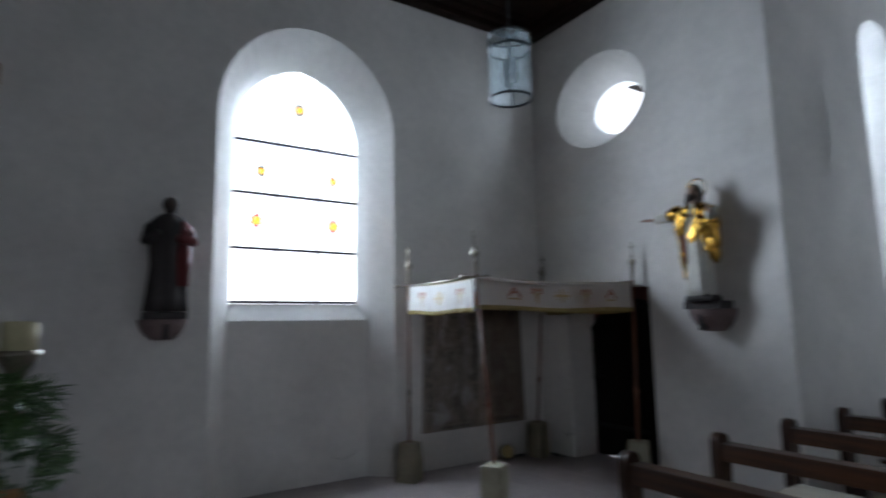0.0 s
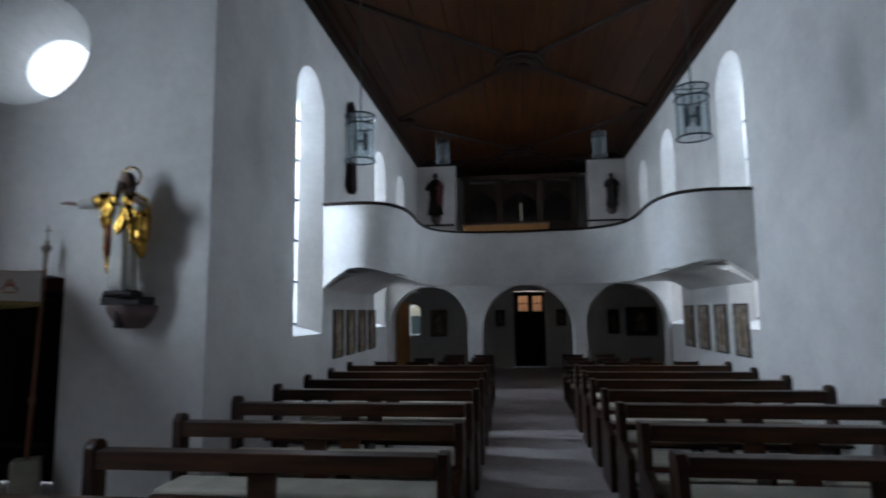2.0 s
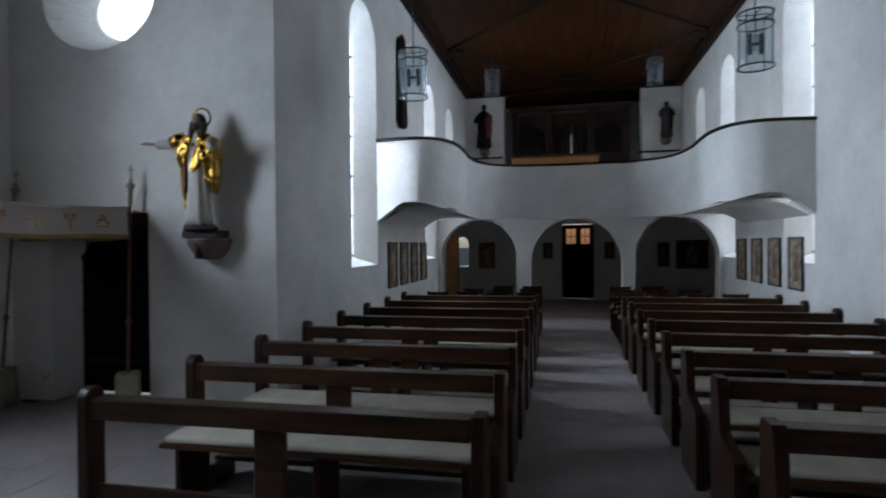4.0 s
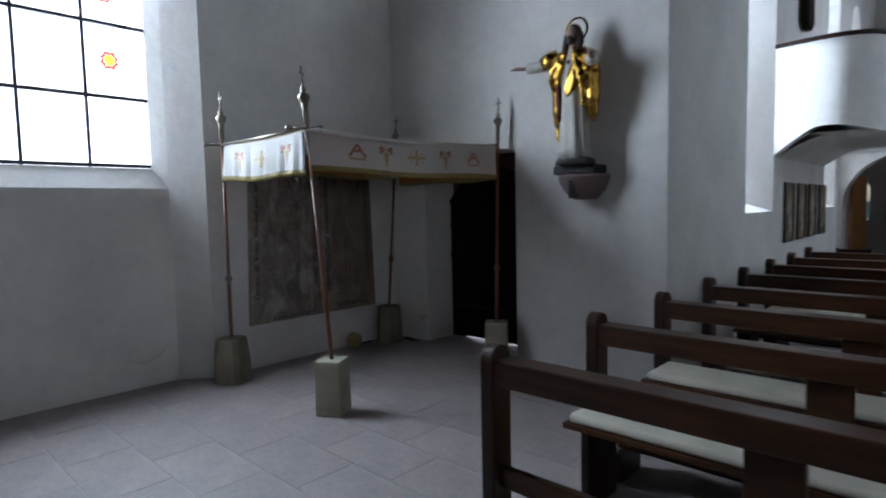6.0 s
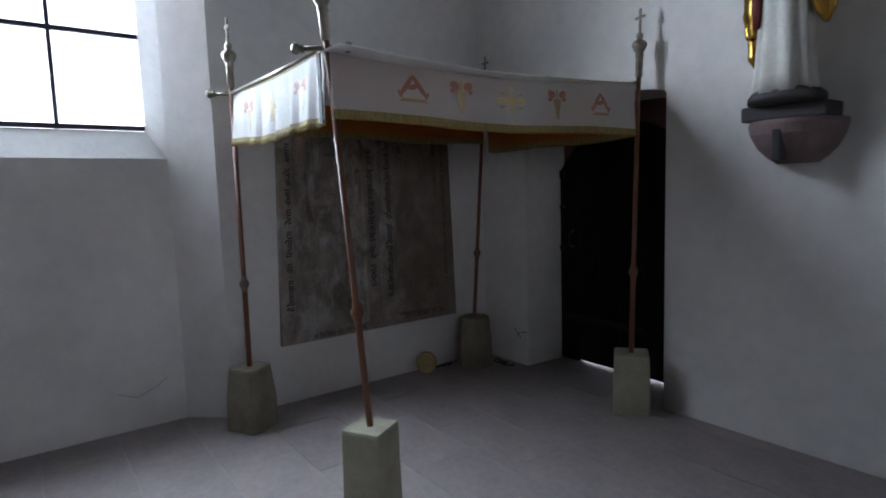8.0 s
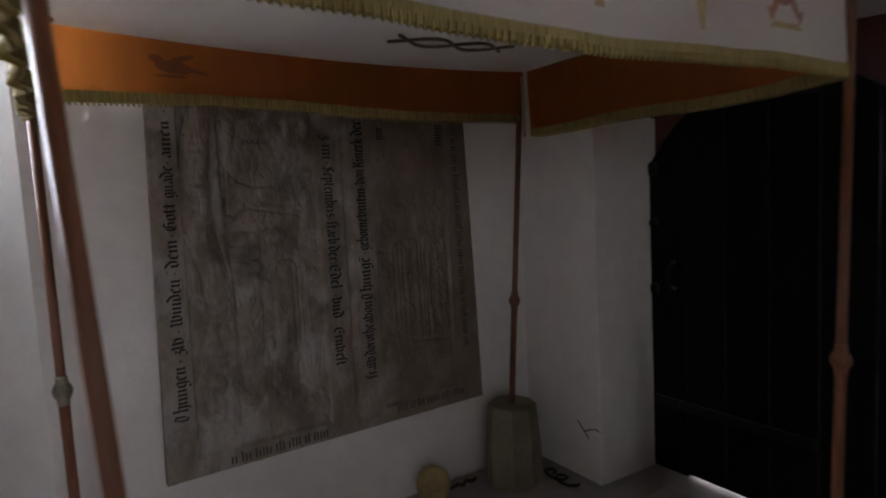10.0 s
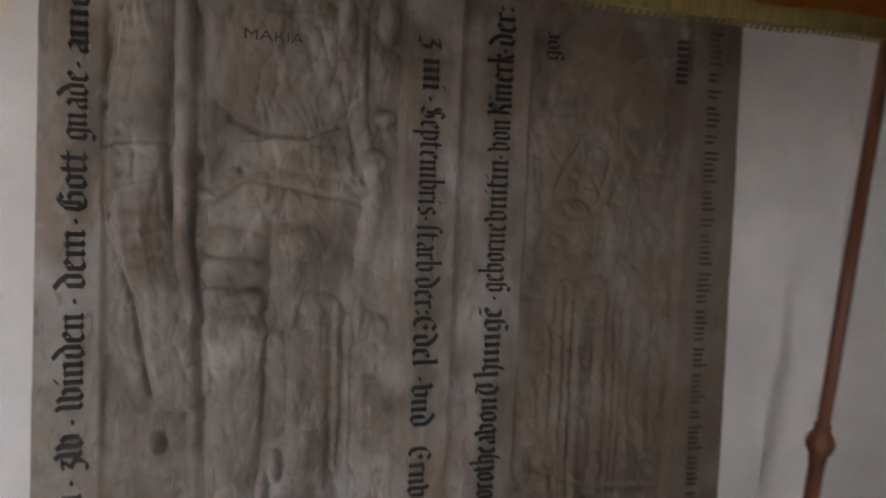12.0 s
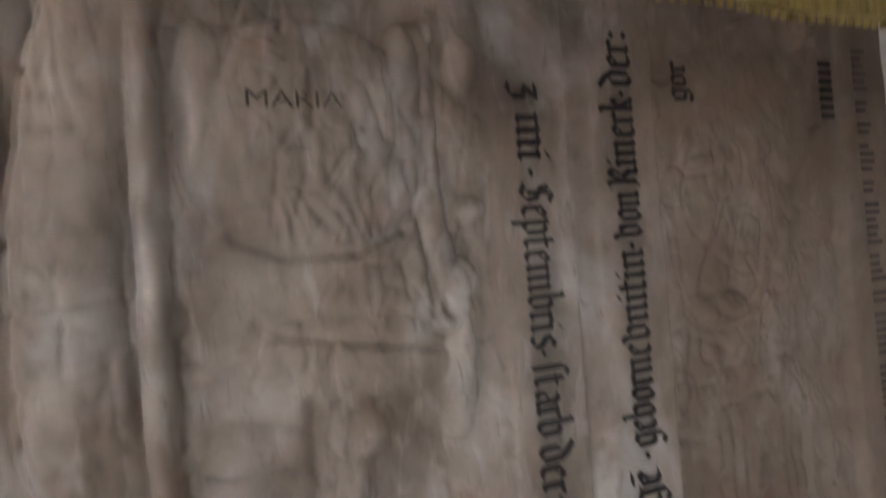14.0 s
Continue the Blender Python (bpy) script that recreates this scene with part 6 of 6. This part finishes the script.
# cracks in the plaster
bm = add_tube(bmesh.new(), [(-4.98, SY - 0.001, 0.30), (-4.93, SY - 0.001, 0.255), (-4.90, SY - 0.001, 0.22)], 0.003, 5)
add_tube(bm, [(-4.94, SY - 0.001, 0.25), (-4.86, SY - 0.001, 0.285), (-4.825, SY - 0.001, 0.28)], 0.003, 5)
tagged(obj("plaster_crack", bm, M_DARK_WOOD), kind="structure")
bm = add_tube(bmesh.new(), [(WX - 0.219, 2.42 + 0.06 * k, 0.26 - 0.05 * math.sin(k * 0.8) + 0.01 * (k % 2)) for k in range(6)], 0.003, 5)
tagged(obj("plaster_crack", bm, M_JOINT), kind="structure")

# ---- baseboard shadow gap and stone floor slabs ----
rf = random.Random(11)
tiles = {}


def tile_mesh(w, d):
    key = (round(w, 3), round(d, 3))
    if key not in tiles:
        me = bpy.data.meshes.new("stone_slab")
        b = 0.0007
        bm = bmesh.new()
        add_loft(bm, [[(0, 0, -0.02), (w, 0, -0.02), (w, d, -0.02), (0, d, -0.02)], [(0, 0, -b), (w, 0, -b), (w, d, -b), (0, d, -b)], [(b, b, 0), (w - b, b, 0), (w - b, d - b, 0), (b, d - b, 0)]], True, False, True)
        bmesh.ops.recalc_face_normals(bm, faces=bm.faces)
        bm.to_mesh(me)
        bm.free()
        me.materials.append(M_STONE_FLOOR)
        tiles[key] = me
    return tiles[key]


TW, TD, GAP = 0.66, 0.40, 0.005
rest = bmesh.new()
row = 0
y = -8.0
while y < 18.5:
    x = -5.6
    x -= (row % 2) * TW / 2
    x_end = 7.5 if y < SY else 5.7
    while x < x_end:
        near = -5.7 < x < 0.0 and 0.6 < y < 5.4 or 0.2 < x < 1.8 and 5.3 < y < 9.5
        if near:
            ob = new("stone_slab", tile_mesh(TW - GAP, TD - GAP))
            ob.location = (x + GAP / 2, y + GAP / 2, rf.uniform(-0.0015, 0.0))
            ob.parent = floor
        else:
            a, b, c, d = x + GAP / 2, x + TW - GAP / 2, y + GAP / 2, y + TD - GAP / 2
            rest.faces.new([rest.verts.new(p) for p in ((a, c, -0.001), (b, c, -0.001), (b, d, -0.001), (a, d, -0.001))])
        x += TW
    y += TD
    row += 1
tagged(part("far_stone_slabs", rest, M_STONE_FLOOR, floor), kind="stuff")
